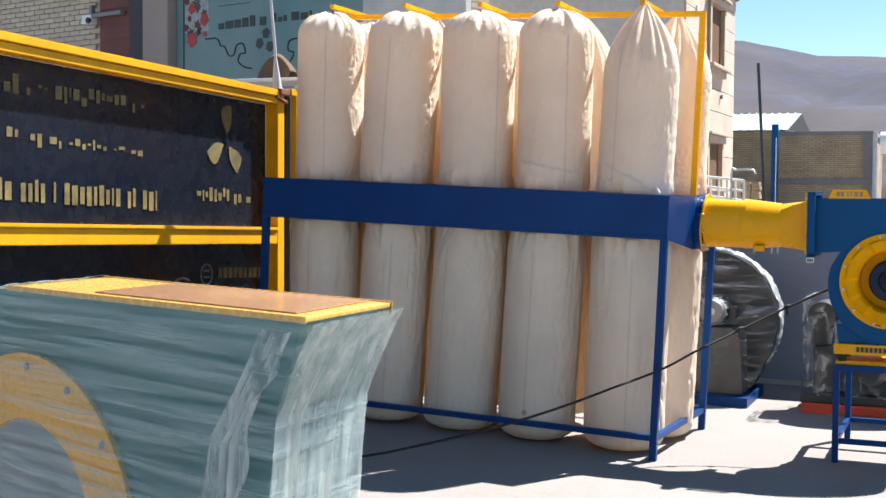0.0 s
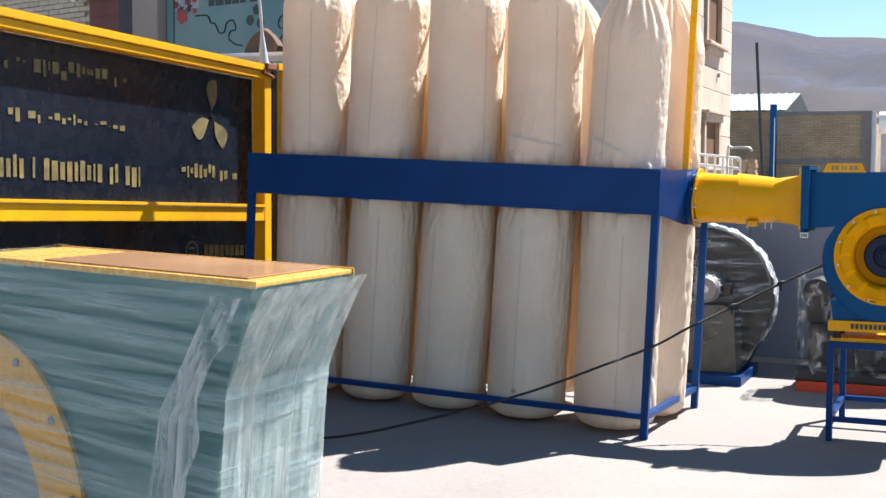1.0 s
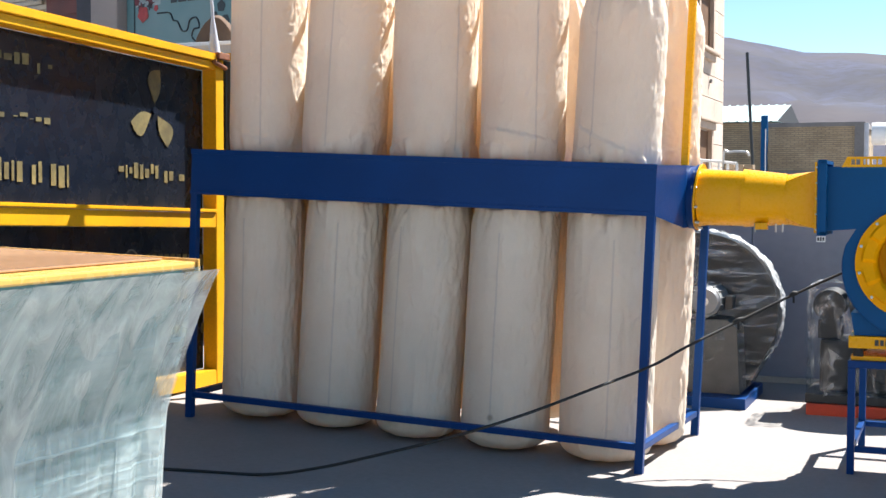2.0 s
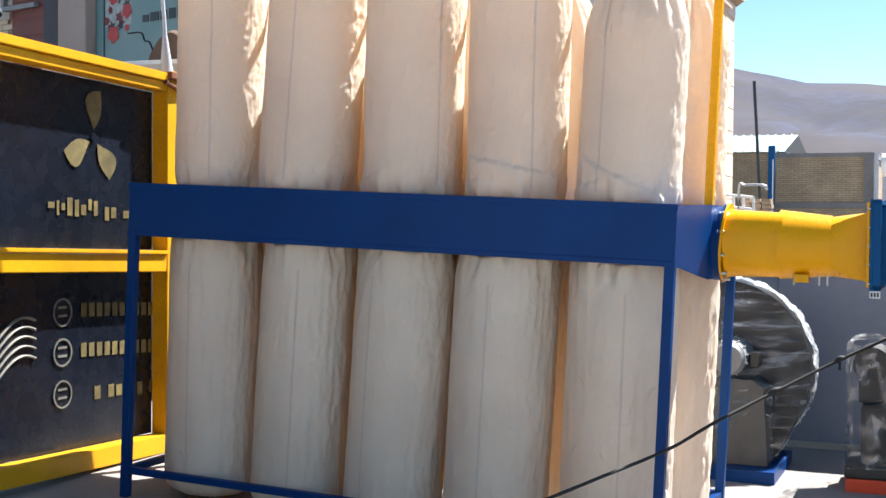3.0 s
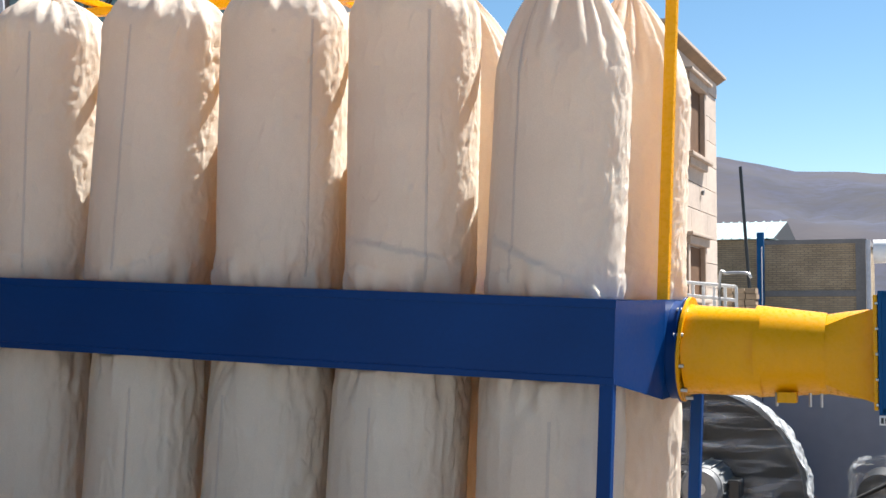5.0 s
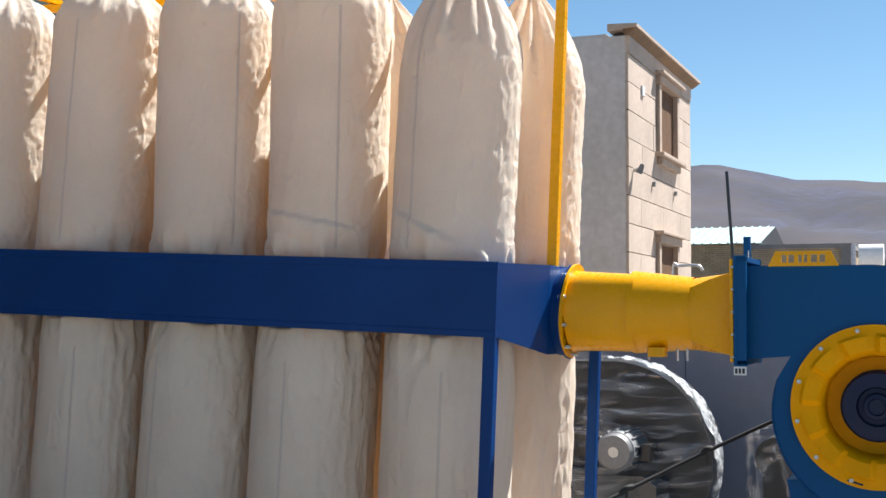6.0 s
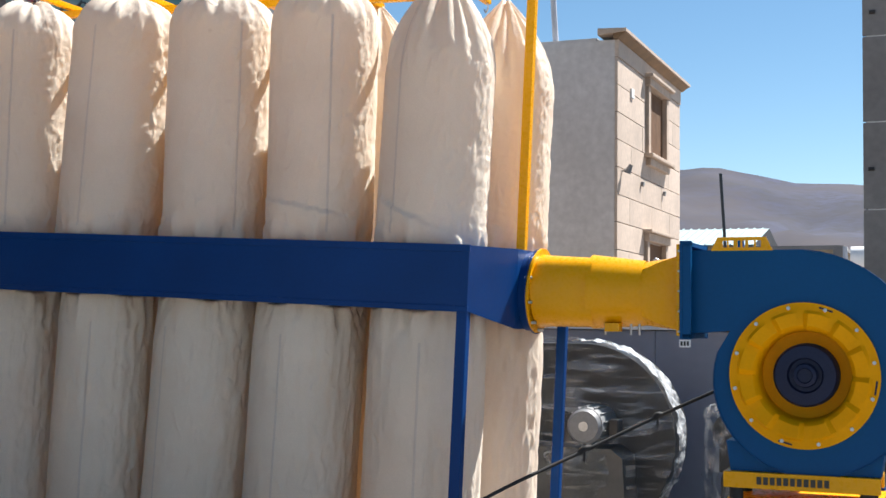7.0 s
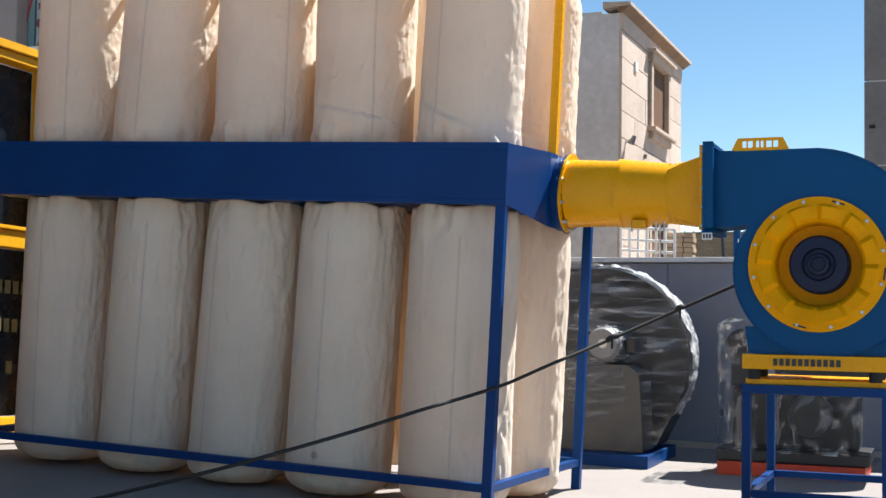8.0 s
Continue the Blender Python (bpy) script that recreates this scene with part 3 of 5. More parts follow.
    # motor behind the casing
    part("motor", nc((cx, y1, cz), (cx, y1 + 0.42, cz), 0.14, seg=32), GREY_PAINT, b, smooth=30)
    # name plate on the casing's top, with a plain mark
    # the plate's mark is cut right through it
    bm = bmesh.new()
    prism(bm, [(1.032, 1.770), (1.303, 1.770), (1.297, 1.784), (1.039, 1.784)], y0 - 0.012, y0 - 0.006)
    prism(bm, [(1.055, 1.815), (1.281, 1.815), (1.274, 1.830), (1.062, 1.830)], y0 - 0.012, y0 - 0.006)
    for a, c in ((1.040, 1.085), (1.104, 1.111), (1.133, 1.150), (1.163, 1.171), (1.184, 1.197), (1.222, 1.230), (1.252, 1.296)):
        prism(bm, [(a, 1.784), (c, 1.784), (min(c, 1.282), 1.815), (max(a, 1.054), 1.815)], y0 - 0.012, y0 - 0.006)
    plate = part("name_plate", bm, YELLOW, b, "yellow plate with a cut-out mark")
    plate.location = (0, 0, 0.012)
    # yellow base channel with the painted-over number as bars, rubber mounts, lower plate
    base = part("base_channel", nb((1.087, y0 - 0.02, 0.738), (1.745, y0 + 0.03, 0.808), 0.004), YELLOW, b, "yellow folded steel base channel")
    part("base_channel", nb((1.087, y1 - 0.03, 0.738), (1.745, y1 + 0.02, 0.808), 0.004), YELLOW, b)
    part("base_plate", nb((1.087, y0 + 0.03, 0.795), (1.745, y1 - 0.03, 0.806), 0.002), YELLOW, b)
    text_bars(base, [(1.232 + 0.0285 * i, 1.252 + 0.0285 * i) for i in range(11)], y0 - 0.0205, 0.757, 0.79, BLACK_PAINT)
    for xx in (1.14, 1.69):
        for yy in (y0 + 0.01, y1 - 0.01):
            part("mount", nc((xx, yy, 0.69), (xx, yy, 0.738), 0.03, seg=16), RUBBER, b, "black rubber mount")
    part("lower_plate", nb((1.10, y0 + 0.01, 0.665), (1.745, y1 + 0.25, 0.692), 0.003), YELLOW, b)
    s = thing("blower_stand", pose(0, 0, 0), "blue square-tube steel stand under the fan", "stand")
    yb = 1.40
    for yy in (y0, yb):
        part("top_rail", nb((1.085, yy - 0.02, 0.622), (1.76, yy + 0.02, 0.664), 0.004), BLUE, s)
        part("low_rail", nb((1.13, yy - 0.018, 0.13), (1.715, yy + 0.018, 0.166), 0.004), BLUE, s)
    for xx in (1.107, 1.738):
        part("top_rail", nb((xx - 0.02, y0 + 0.021, 0.622), (xx + 0.02, yb - 0.021, 0.664), 0.004), BLUE, s)
        part("low_rail", nb((xx - 0.018, y0 + 0.022, 0.13), (xx + 0.018, yb - 0.022, 0.166), 0.004), BLUE, s)
        for yy in (y0, yb):
            part("leg", nb((xx - 0.021, yy - 0.021, ground_z(xx, yy)), (xx + 0.021, yy + 0.021, 0.622), 0.004), BLUE, s)


build_blower()


def build_yellow_duct():
    d = thing("connecting_duct", pose(0, 0, 0), "yellow sheet-metal duct with bolted flanges joining fan and collector", "duct")
    cy = 0.625

    def circ(x, r, z, n=48, y=cy):
        return [(x, y + r * math.cos(2 * math.pi * i / n), z + r * math.sin(2 * math.pi * i / n)) for i in range(n)]
    x0 = 0.188
    part("flange", nc((x0, cy, 1.605), (x0 + 0.012, cy, 1.604), 0.203, seg=48), YELLOW, d)
    for i in range(10):
        a = 2 * math.pi * (i + 0.5) / 10
        p = (x0 - 0.012, cy + 0.188 * math.cos(a), 1.605 + 0.188 * math.sin(a))
        part("bolt", nc(p, (x0 + 0.024, p[1], p[2]), 0.008, seg=6), STEEL, d)
    def squash(x, r, z, e, n=48):
        pts = []
        for i in range(n):
            a = 2 * math.pi * i / n
            c, t = math.cos(a), math.sin(a)
            f = (abs(c) ** e + abs(t) ** e) ** (-1 / e)
            pts.append((x, cy + r * f * c, z + r * f * t))
        return pts
    bm = bmesh.new()
    rings(bm, [circ(x0 + 0.012, 0.176, 1.604), squash(x0 + 0.06, 0.170, 1.604, 2.7), squash(x0 + 0.30, 0.163, 1.596, 3.2)])
    part("first_section", bm, YELLOW, d, smooth=40)
    bm = bmesh.new()
    rings(bm, [circ(x0 + 0.275, 0.150, 1.60, y=cy - 0.004), circ(x0 + 0.277, 0.1745, 1.600, y=cy - 0.006), circ(x0 + 0.53, 0.151, 1.594)])
    part("middle_section", bm, YELLOW, d, smooth=40)
    n = 48
    sq = []
    for i in range(n):
        a = 2 * math.pi * i / n
        s = 1 / max(abs(math.cos(a)), abs(math.sin(a)))
        sq.append((0.893, 0.65 + 0.155 * s * math.cos(a), 1.592 + 0.17 * s * math.sin(a)))
    ci = circ(x0 + 0.52, 0.147, 1.592)
    mid = [tuple(Vector(p) * 0.45 + Vector(q) * 0.55) for p, q in zip(ci, sq)]
    mid = [(x0 + 0.61, p[1], p[2]) for p in mid]
    bm = bmesh.new()
    rings(bm, [ci, mid, sq])
    part("square_to_round", bm, YELLOW, d, smooth=28)
    part("square_flange", nb((0.888, 0.45, 1.40), (0.902, 0.85, 1.81), 0.002), YELLOW, d)
    damper = part("damper_plate", nb((0.545, 0.50, 1.415), (0.615, 0.56, 1.455), 0.004), YELLOW, d)
    for xx in (0.54, 0.66, 0.70):
        part("bolt", nc((xx, 0.54, 1.40), (xx, 0.54, 1.45), 0.006, seg=6), STEEL, damper)


build_yellow_duct()


def build_cable():
    pts = [(1.16, 0.90, 1.22), (0.75, 0.70, 1.02), (0.46, 0.48, 0.868), (0.22, 0.22, 0.74), (0.05, -0.05, 0.64), (-0.20, -0.38, 0.542), (-0.42, -0.62, 0.455), (-0.65, -0.80, 0.375), (-0.89, -0.90, 0.30), (-1.25, -1.0, 0.20), (-1.55, -1.08, 0.125), (-1.85, -1.16, 0.082), (-2.3, -1.30, 0.098), (-2.8, -1.50, 0.117), (-3.2, -1.80, 0.133)]
    c = tagged(part("power_cable", tube(spline(pts, 10), 0.0085, 8), RUBBER, smooth=60), "black rubber power cable sagging from fan to concrete", "cable")
    for (x, y, z), d in (((0.46, 0.48, 0.868), 0.024), ((0.75, 0.70, 1.02), 0.016)):
        part("tape_knot", tube(spline([(x - d, y - d * 0.6, z - d * 0.5), (x, y - 0.008, z + 0.008), (x + d, y + d * 0.6, z + d * 0.55)], 5), 0.014, 8), RUBBER, c, smooth=60)
        part("tape_end", nb((x - 0.004, y - 0.016, z - 0.05), (x + 0.008, y - 0.012, z + 0.005), 0.001), RUBBER, c)


build_cable()


# ---- gate ----
GX, GS = -3.5, 0.03
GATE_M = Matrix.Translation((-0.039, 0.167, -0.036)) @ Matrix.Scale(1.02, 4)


def gate_z(z, y):
    return z + GS * (0.86 - y)


def build_gate():
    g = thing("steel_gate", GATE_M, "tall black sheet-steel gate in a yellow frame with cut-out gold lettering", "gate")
    Y0, Y1 = -5.2, 0.985
    PX = GX - 0.13

    def bar(name, ya, yb, za, zb, xa=GX - 0.12, xb=GX, m=YELLOW_GATE):
        bm = bmesh.new()
        for x in (xa, xb):
            for y, z in ((ya, za), (yb, za), (yb, zb), (ya, zb)):
                bm.verts.new((x, y, gate_z(z, y)))
        v = list(bm.verts)
        for f in ((0, 1, 2, 3), (7, 6, 5, 4), (0, 4, 5, 1), (1, 5, 6, 2), (2, 6, 7, 3), (3, 7, 4, 0)):
            bm.faces.new([v[i] for i in f])
        bmesh.ops.recalc_face_normals(bm, faces=bm.faces)
        bmesh.ops.bevel(bm, geom=list(bm.edges), offset=0.006, segments=2, affect="EDGES")
        return part(name, bm, m, g)
    bar("top_rail", Y0, Y1, 2.545, 2.605)
    bar("top_cap", Y0, Y1, 2.608, 2.665, GX - 0.16, GX + 0.02)
    bar("middle_rail", Y0, Y1, 1.365, 1.475)
    bar("middle_lip", Y0, Y1, 1.478, 1.505, GX - 0.10, GX + 0.018)
    bar("bottom_rail", Y0, Y1, 0.175, 0.295)
    bar("end_post", Y1 + 0.002, Y1 + 0.115, 0.13, 2.69)
    for za, zb, nm in ((0.297, 1.363, "lower_panel"), (1.507, 2.543, "upper_panel")):
        bm = bmesh.new()
        y9 = 1.0
        ys = [Y0 + (y9 - Y0) * i / 60 for i in range(61)]
        zs = [za + (zb - za) * k / 10 for k in range(11)]
        loops = []
        for y in ys:
            lp = [(PX + 0.004 * noise.noise(Vector((y * 1.3, z * 1.5, 3.3))) * math.sin(math.pi * (z - za) / (zb - za)), y, gate_z(z, y)) for z in zs]
            loops.append(lp + [(PX - 0.015, y, gate_z(zb, y)), (PX - 0.015, y, gate_z(za, y))])
        rings(bm, loops, closed=True, cap0=True, cap1=True)
        bmesh.ops.recalc_face_normals(bm, faces=bm.faces)
        part(nm, bm, BLACK_SHEET, g, "black painted sheet panel", smooth=30)

    # lettering that is cut out and backed with gold, as plain strokes
    FX = PX + 0.0045

    def bit(ya, yb, za, zb, name="letter_stroke", m=None, sl=0.0):
        zz = 0.02 * (0.86 - (ya + yb) / 2)
        bm = nb((FX, ya, gate_z(za + zz, ya)), (FX + 0.002, yb, gate_z(zb + zz, ya)), 0.0006)
        part(name, bm, m or GOLD_CUT, g)
    rnd = random.Random(5)

    def row(ya, yb, z0, z1, wide, gap, uneven):
        """A line of writing that cannot be given: plain bars of its size."""
        y = ya
        while y < yb:
            w = rnd.uniform(*wide)
            lo = z0 + uneven * rnd.random() * (z1 - z0)
            hi = z1 - uneven * rnd.random() * (z1 - z0)
            bit(y, min(y + w, yb), lo, hi, "letter_bar")
            y += w + (gap if rnd.random() < 0.8 else gap * 3.5)
    row(-2.6, -0.68, 2.25, 2.385, (0.02, 0.07), 0.022, 0.55)
    row(-2.6, -0.72, 1.93, 2.055, (0.02, 0.07), 0.022, 0.55)
    row(-0.03, 0.76, 1.675, 1.80, (0.02, 0.08), 0.02, 0.5)
    row(-2.55, -0.55, 1.575, 1.735, (0.022, 0.06), 0.024, 0.2)
    # three-bladed mark
    def blade(a0, name="mark_blade"):
        bm = bmesh.new()
        out = []
        for k in range(13):
            t = k / 12
            out.append((0.045 + 0.235 * t, 0.115 * math.sin(math.pi * t ** 1.5) ** 0.75 + 0.015))
        for k in range(12, -1, -1):
            t = k / 12
            out.append((0.045 + 0.235 * t, 0.015 - 0.045 * math.sin(math.pi * t) + 0.06 * t * t * (1 - t)))
        zz = 0.02 * 0.5
        pts = []
        for r, w in out:
            y, z = r * math.cos(a0) - w * math.sin(a0), r * math.sin(a0) + w * math.cos(a0)
            pts.append((0.39 + y * 1.05, gate_z(2.18 + zz, 0.39) + z * 1.06))
        prism(bm, pts, FX, FX + 0.003, "x")
        part(name, bm, GOLD_CUT, g)
    for a in (1.30, 3.40, 5.20):
        blade(a)
    part("mark_hub", nc((FX - 0.002, 0.39, gate_z(2.19, 0.39)), (FX + 0.008, 0.39, gate_z(2.19, 0.39)), 0.028, seg=20), BLACK_SHEET, g)
    # lower panel: number rows as bars, round badges, wavy lines
    for z0, h in ((1.08, 0.085), (0.835, 0.085)):
        for i in range(11):
            bit(0.27 + i * 0.076, 0.322 + i * 0.076, z0, z0 + h, "number_bar")
    row(0.40, 1.08, 0.565, 0.65, (0.05, 0.06), 0.022, 0.1)
    for z in (1.11, 0.87, 0.62):
        bm = bmesh.new()
        loops = []
        for k in range(33):
            a = 2 * math.pi * k / 32
            loops.append([(FX + dx, 0.10 + r * math.cos(a), gate_z(z, 0.10) + 0.015 + r * math.sin(a)) for r, dx in ((0.085, 0.0), (0.085, 0.005), (0.074, 0.005), (0.074, 0.0))])
        rings(bm, loops)
        part("round_badge", bm, SILVER_CUT, g)
        bit(0.06, 0.14, z - 0.03, z - 0.015, "badge_mark", SILVER_CUT)
        bit(0.06, 0.14, z + 0.02, z + 0.035, "badge_mark", SILVER_CUT)
    for j in range(5):
        pts = []
        for k in range(25):
            t = k / 24
            y = -0.80 + 0.66 * t
            pts.append((FX + 0.002, y, gate_z(0.93 - 0.055 * j - 0.09 * math.sin(t * 5.2 + 0.5) + 0.13 * (t - 0.4) + 0.03, y)))
        part("wavy_line", tube(pts, 0.009, 6), SILVER_CUT, g, smooth=60)
    # latch on the post's head
    part("latch", nb((GX - 0.06, Y1 - 0.02, 2.62), (GX + 0.05, Y1 + 0.13, 2.67), 0.008), RUST, g, "rusty latch")
    part("latch", nc((GX + 0.02, Y1 - 0.05, 2.60), (GX + 0.02, Y1 + 0.11, 2.56), 0.018, seg=10), RUST, g)
    return g


GATE = build_gate()


def build_behind_gate():
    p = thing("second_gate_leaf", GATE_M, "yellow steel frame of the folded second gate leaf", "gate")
    part("post", nb((-3.50, 1.20, 0.13), (-3.44, 1.26, 2.62), 0.005), YELLOW_GATE, p)
    # black strip added to stand in for the dark, shaded gap between the posts
    part("post", nb((-3.53, 1.12, 0.13), (-3.49, 1.18, 2.62), 0.005), BLACK_PAINT, p)
    part("top_rail", nb((-3.50, 1.12, 2.622), (-3.44, 2.2, 2.68), 0.005), YELLOW_GATE, p)
    part("middle_rail", nb((-3.49, 1.262, 1.38), (-3.45, 2.2, 1.48), 0.005), YELLOW_GATE, p)
    part("panel", nb((-3.53, 1.3, 0.25), (-3.51, 2.2, 2.55), 0.002), BLACK_SHEET, p)
    r = tube(spline([(-3.52, 1.0, 2.70), (-3.535, 1.0, 3.0), (-3.575, 1.0, 3.4), (-3.63, 1.0, 4.0), (-3.68, 1.0, 4.6)], 6), 0.013, 8)
    q = part("cable_conduit", r, GREY_CONDUIT, smooth=60)
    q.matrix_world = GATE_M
    tagged(q, "thin pale grey conduit rising from the gate post", "conduit")
    part("conduit_boot", nc((-3.515, 1.0, 2.665), (-3.53, 1.0, 2.92), 0.045, 0.014, seg=14), GREY_CONDUIT, q, smooth=40)
    sl = nb((-4.75, 1.25, 2.76), (-3.40, 1.75, 2.79), 0.006)
    wb = tagged(part("white_board", sl, WHITE_PAINT), "white board on posts behind the gate frame", "board")
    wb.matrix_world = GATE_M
    for xx in (-4.6, -3.6):
        part("support", nb((xx - 0.03, 1.5, 0.14), (xx + 0.03, 1.56, 2.758), 0.004), STEEL, wb)
    bm = bmesh.new()
    rings(bm, [[(-3.97 + 0.32 * t + dx, 1.42 + dy, 2.792 + 0.75 * hh * math.sin(math.pi * (0.08 + 0.84 * t)) ** 0.8) for t in [k / 12 for k in range(13)]] for dx, dy, hh in ((0, 0, 0.0), (0.02, 0.01, 0.28), (0.02, 0.05, 0.31), (0.0, 0.16, 0.27), (0, 0.2, 0.0))], closed=False)
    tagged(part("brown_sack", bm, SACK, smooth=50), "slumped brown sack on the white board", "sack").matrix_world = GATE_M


build_behind_gate()


# ---- wrapped green fan in front ----
def build_green():
    g = thing("wrapped_fan", pose(0, 0, 0), "green fan with orange lid, wrapped in clear stretch film", "blower")
    x0, x1, y0, y1, zt = -0.53, 0.655, -6.002, -5.579, 1.5295
    edge = [(x1 - 0.02, zt - 0.012), (x1 - 0.05, zt - 0.10), (x1 - 0.10, zt - 0.22), (x1 - 0.13, zt - 0.50), (x1 - 0.17, zt - 0.95)]
    bm = bmesh.new()
    prism(bm, [(x0 - 0.5, zt - 0.95)] + edge[::-1] + [(x0, zt - 0.012), (x0 - 0.5, zt - 0.075)], y0 + 0.014, y1 - 0.014)
    part("casing", bm, GREEN, g, "dark green painted casing", smooth=20)
    lid = part("lid", nb((x0, y0, zt - 0.011), (x1, y1, zt), 0.003), ORANGE_TOP, g, "orange painted lid")
    part("lid_rim", nb((x0, y0 - 0.005, zt - 0.012), (x1 + 0.004, y0 - 0.001, zt + 0.003), 0.001), ORANGE_TOP, lid)
    part("lid_inset", nb((x0 + 0.37, y0 + 0.045, zt + 0.001), (x1 - 0.06, y1 - 0.02, zt + 0.004), 0.001), BROWN_FILM, lid, "brown sheet under film")
    part("lid_rim", nb((x0, y1 + 0.001, zt - 0.028), (x1 + 0.004, y1 + 0.006, zt + 0.004), 0.002), ORANGE_TOP, lid)
    n = 96
    cx, cz = -0.425, 0.87
    bm = bmesh.new()
    rings(bm, [[(cx + r * math.cos(2 * math.pi * i / n), y0 + d, cz + r * math.sin(2 * math.pi * i / n)) for i in range(n)] for r, d in ((0.48, 0.016), (0.48, -0.002), (0.30, -0.004), (0.285, 0.013))])
    bmesh.ops.recalc_face_normals(bm, faces=bm.faces)
    ring = part("inlet_ring", bm, YELLOW, g, "yellow inlet ring", smooth=35)
    part("inlet_plate", nc((cx, y0 + 0.002, cz), (cx, y0 + 0.013, cz), 0.295, seg=64), GREY_PAINT, g)
    for i in range(14):
        a = 2 * math.pi * (i + 0.5) / 14
        p = (cx + 0.445 * math.cos(a), y0 - 0.003, cz + 0.445 * math.sin(a))
        part("bolt", nc(p, (p[0], p[1] - 0.008, p[2]), 0.011, seg=6), GREY_PAINT, ring)
    part("base", nb((x0, y0 + 0.05, ground_z(x0, 0)), (0.30, y1 - 0.05, zt - 0.95), 0.01), GREEN, g)
    # film pulled round the whole fan, with horizontal stretch lines
    bm = bmesh.new()
    loops = []
    for k in range(61):
        z = zt - 0.006 - 0.94 * k / 60
        t = zt - z
        drop = 0.07 * (1 - k / 60)
        xe = x1 + 0.012 - 0.36 * min(t, 0.22) * 1.15 - 0.11 * max(0, t - 0.22)
        lp = []
        xl = x0 - 0.5
        path = [(xl + (xe - xl) * i / 60, y0 - 0.020) for i in range(61)] + [(xe + 0.006, y0 + (y1 - y0) * i / 20) for i in range(1, 21)] + [(xe - (xe - xl) * i / 20, y1 + 0.012) for i in range(1, 21)]
        for i, (x, y) in enumerate(path):
            w = 0.004 * noise.noise(Vector((x * 1.5, y * 1.5, z * 26))) + 0.006 * noise.noise(Vector((x * 4, y * 5, z * 6)))
            if i > 60:
                w += 0.010 * noise.noise(Vector((y * 30, x, z * 3)))
            d = Vector((0, -1)) if i <= 60 else (Vector((1, 0)) if i <= 80 else Vector((0, 1)))
            lp.append((x + d.x * w, y + d.y * w, z - drop * min(1.0, max(0.0, (x0 - x) / 0.5))))
        loops.append(lp)
    rings(bm, loops, closed=False)
    part("stretch_film", bm, FILM_CLEAR, g, "clear stretch film with horizontal streaks", smooth=80)
    # film drawn in folds over the sloping shoulder beside the lid
    bm = bmesh.new()
    rings(bm, [[(x0 + 0.04 - 0.55 * i / 40, y0 - 0.022 + (y1 - y0 + 0.03) * j / 24, zt + 0.006 - 0.072 * i / 40 + 0.012 * abs(noise.noise(Vector((i * 0.13, j * 0.3, 2.2))))) for i in range(41)] for j in range(25)], closed=False)
    part("stretch_film", bm, FILM_SIDE, g, "folded film over the shoulder", smooth=60)
    # loose end of the film hanging over the front corner
    bm = bmesh.new()
    loops = []
    for k in range(41):
        t = k / 40
        z = zt - 0.03 - 0.66 * t
        w0 = 0.09 + 0.08 * t
        lp = []
        for i in range(31):
            u = i / 30
            x = x1 - 0.03 - 0.13 * min(1, t * 2.5) - 0.05 * t - w0 * (1 - u)
            if u > 0.9 and t > 0.12:
                x += 0.02 * math.sin(t * 17)
            y = y0 - 0.018 - 0.022 * math.sin(math.pi * u) * t - 0.016 * noise.noise(Vector((u * 9, t * 2.0, 1.7))) - 0.010 * noise.noise(Vector((u * 23, t * 5.0, 4.7)))
            lp.append((x, y, z - 0.03 * u * (1 - u)))
        loops.append(lp)
    rings(bm, loops, closed=False)
    part("loose_film", bm, FILM_WHITE, g, "loose crumpled film end", smooth=80)
    bm = bmesh.new()
    loops = []
    for k in range(41):
        t = k / 40
        z = zt - 0.01 - 0.80 * t
        lp = []
        for i in range(25):
            u = i / 24
            y = y0 - 0.01 + (y1 - y0 + 0.03) * u
            flare = 0.012 * (1 - u) * t
            x = x1 + 0.036 - 0.10 * min(1, t / 0.28) ** 0.8 - 0.075 * t + flare + 0.010 * noise.noise(Vector((u * 12, t * 2.4, 7.7)))
            lp.append((x, y, z))
        loops.append(lp)
    rings(bm, loops, closed=False)
    part("loose_film", bm, FILM_SIDE, g, smooth=80)
    # its front runs at an angle to the outlet's end
    skew = Matrix(((1, 0, 0, 0), (-0.36, 1, 0, 0.36 * x1), (0, 0, 1, 0), (0, 0, 0, 1)))
    for ob in g.children_recursive:
        ob.data.transform(skew)
    return g


build_green()


# ---- back of the yard ----
def build_back_wall():
    w = part("wall_back", nb((-7.0, 4.03, 0.0), (9.0, 4.16, 1.40), 0.004), MORTAR)
    tagged(w, "low wall clad in grey sheet with a white cap", "wall", kind="structure")
    me = None
    for i in range(16):
        if me is None:
            o = part("panel", nb((-0.498, 0.0, 0.05), (0.498, 0.028, 1.395), 0.004), GREY_SHEET, w)
            me = o.data
        else:
            o = new("panel", me)
            o.parent = w
        o.location = (-6.5 + i, 4.0, 0.0)
    part("plinth", nb((-7.0, 3.97, 0.0), (9.0, 4.028, 0.048), 0.004), MORTAR, w)
    part("cap", nb((-7.0, 3.96, 1.402), (9.0, 4.21, 1.44), 0.005), WHITE_PAINT, w, "white painted cap strip")


build_back_wall()


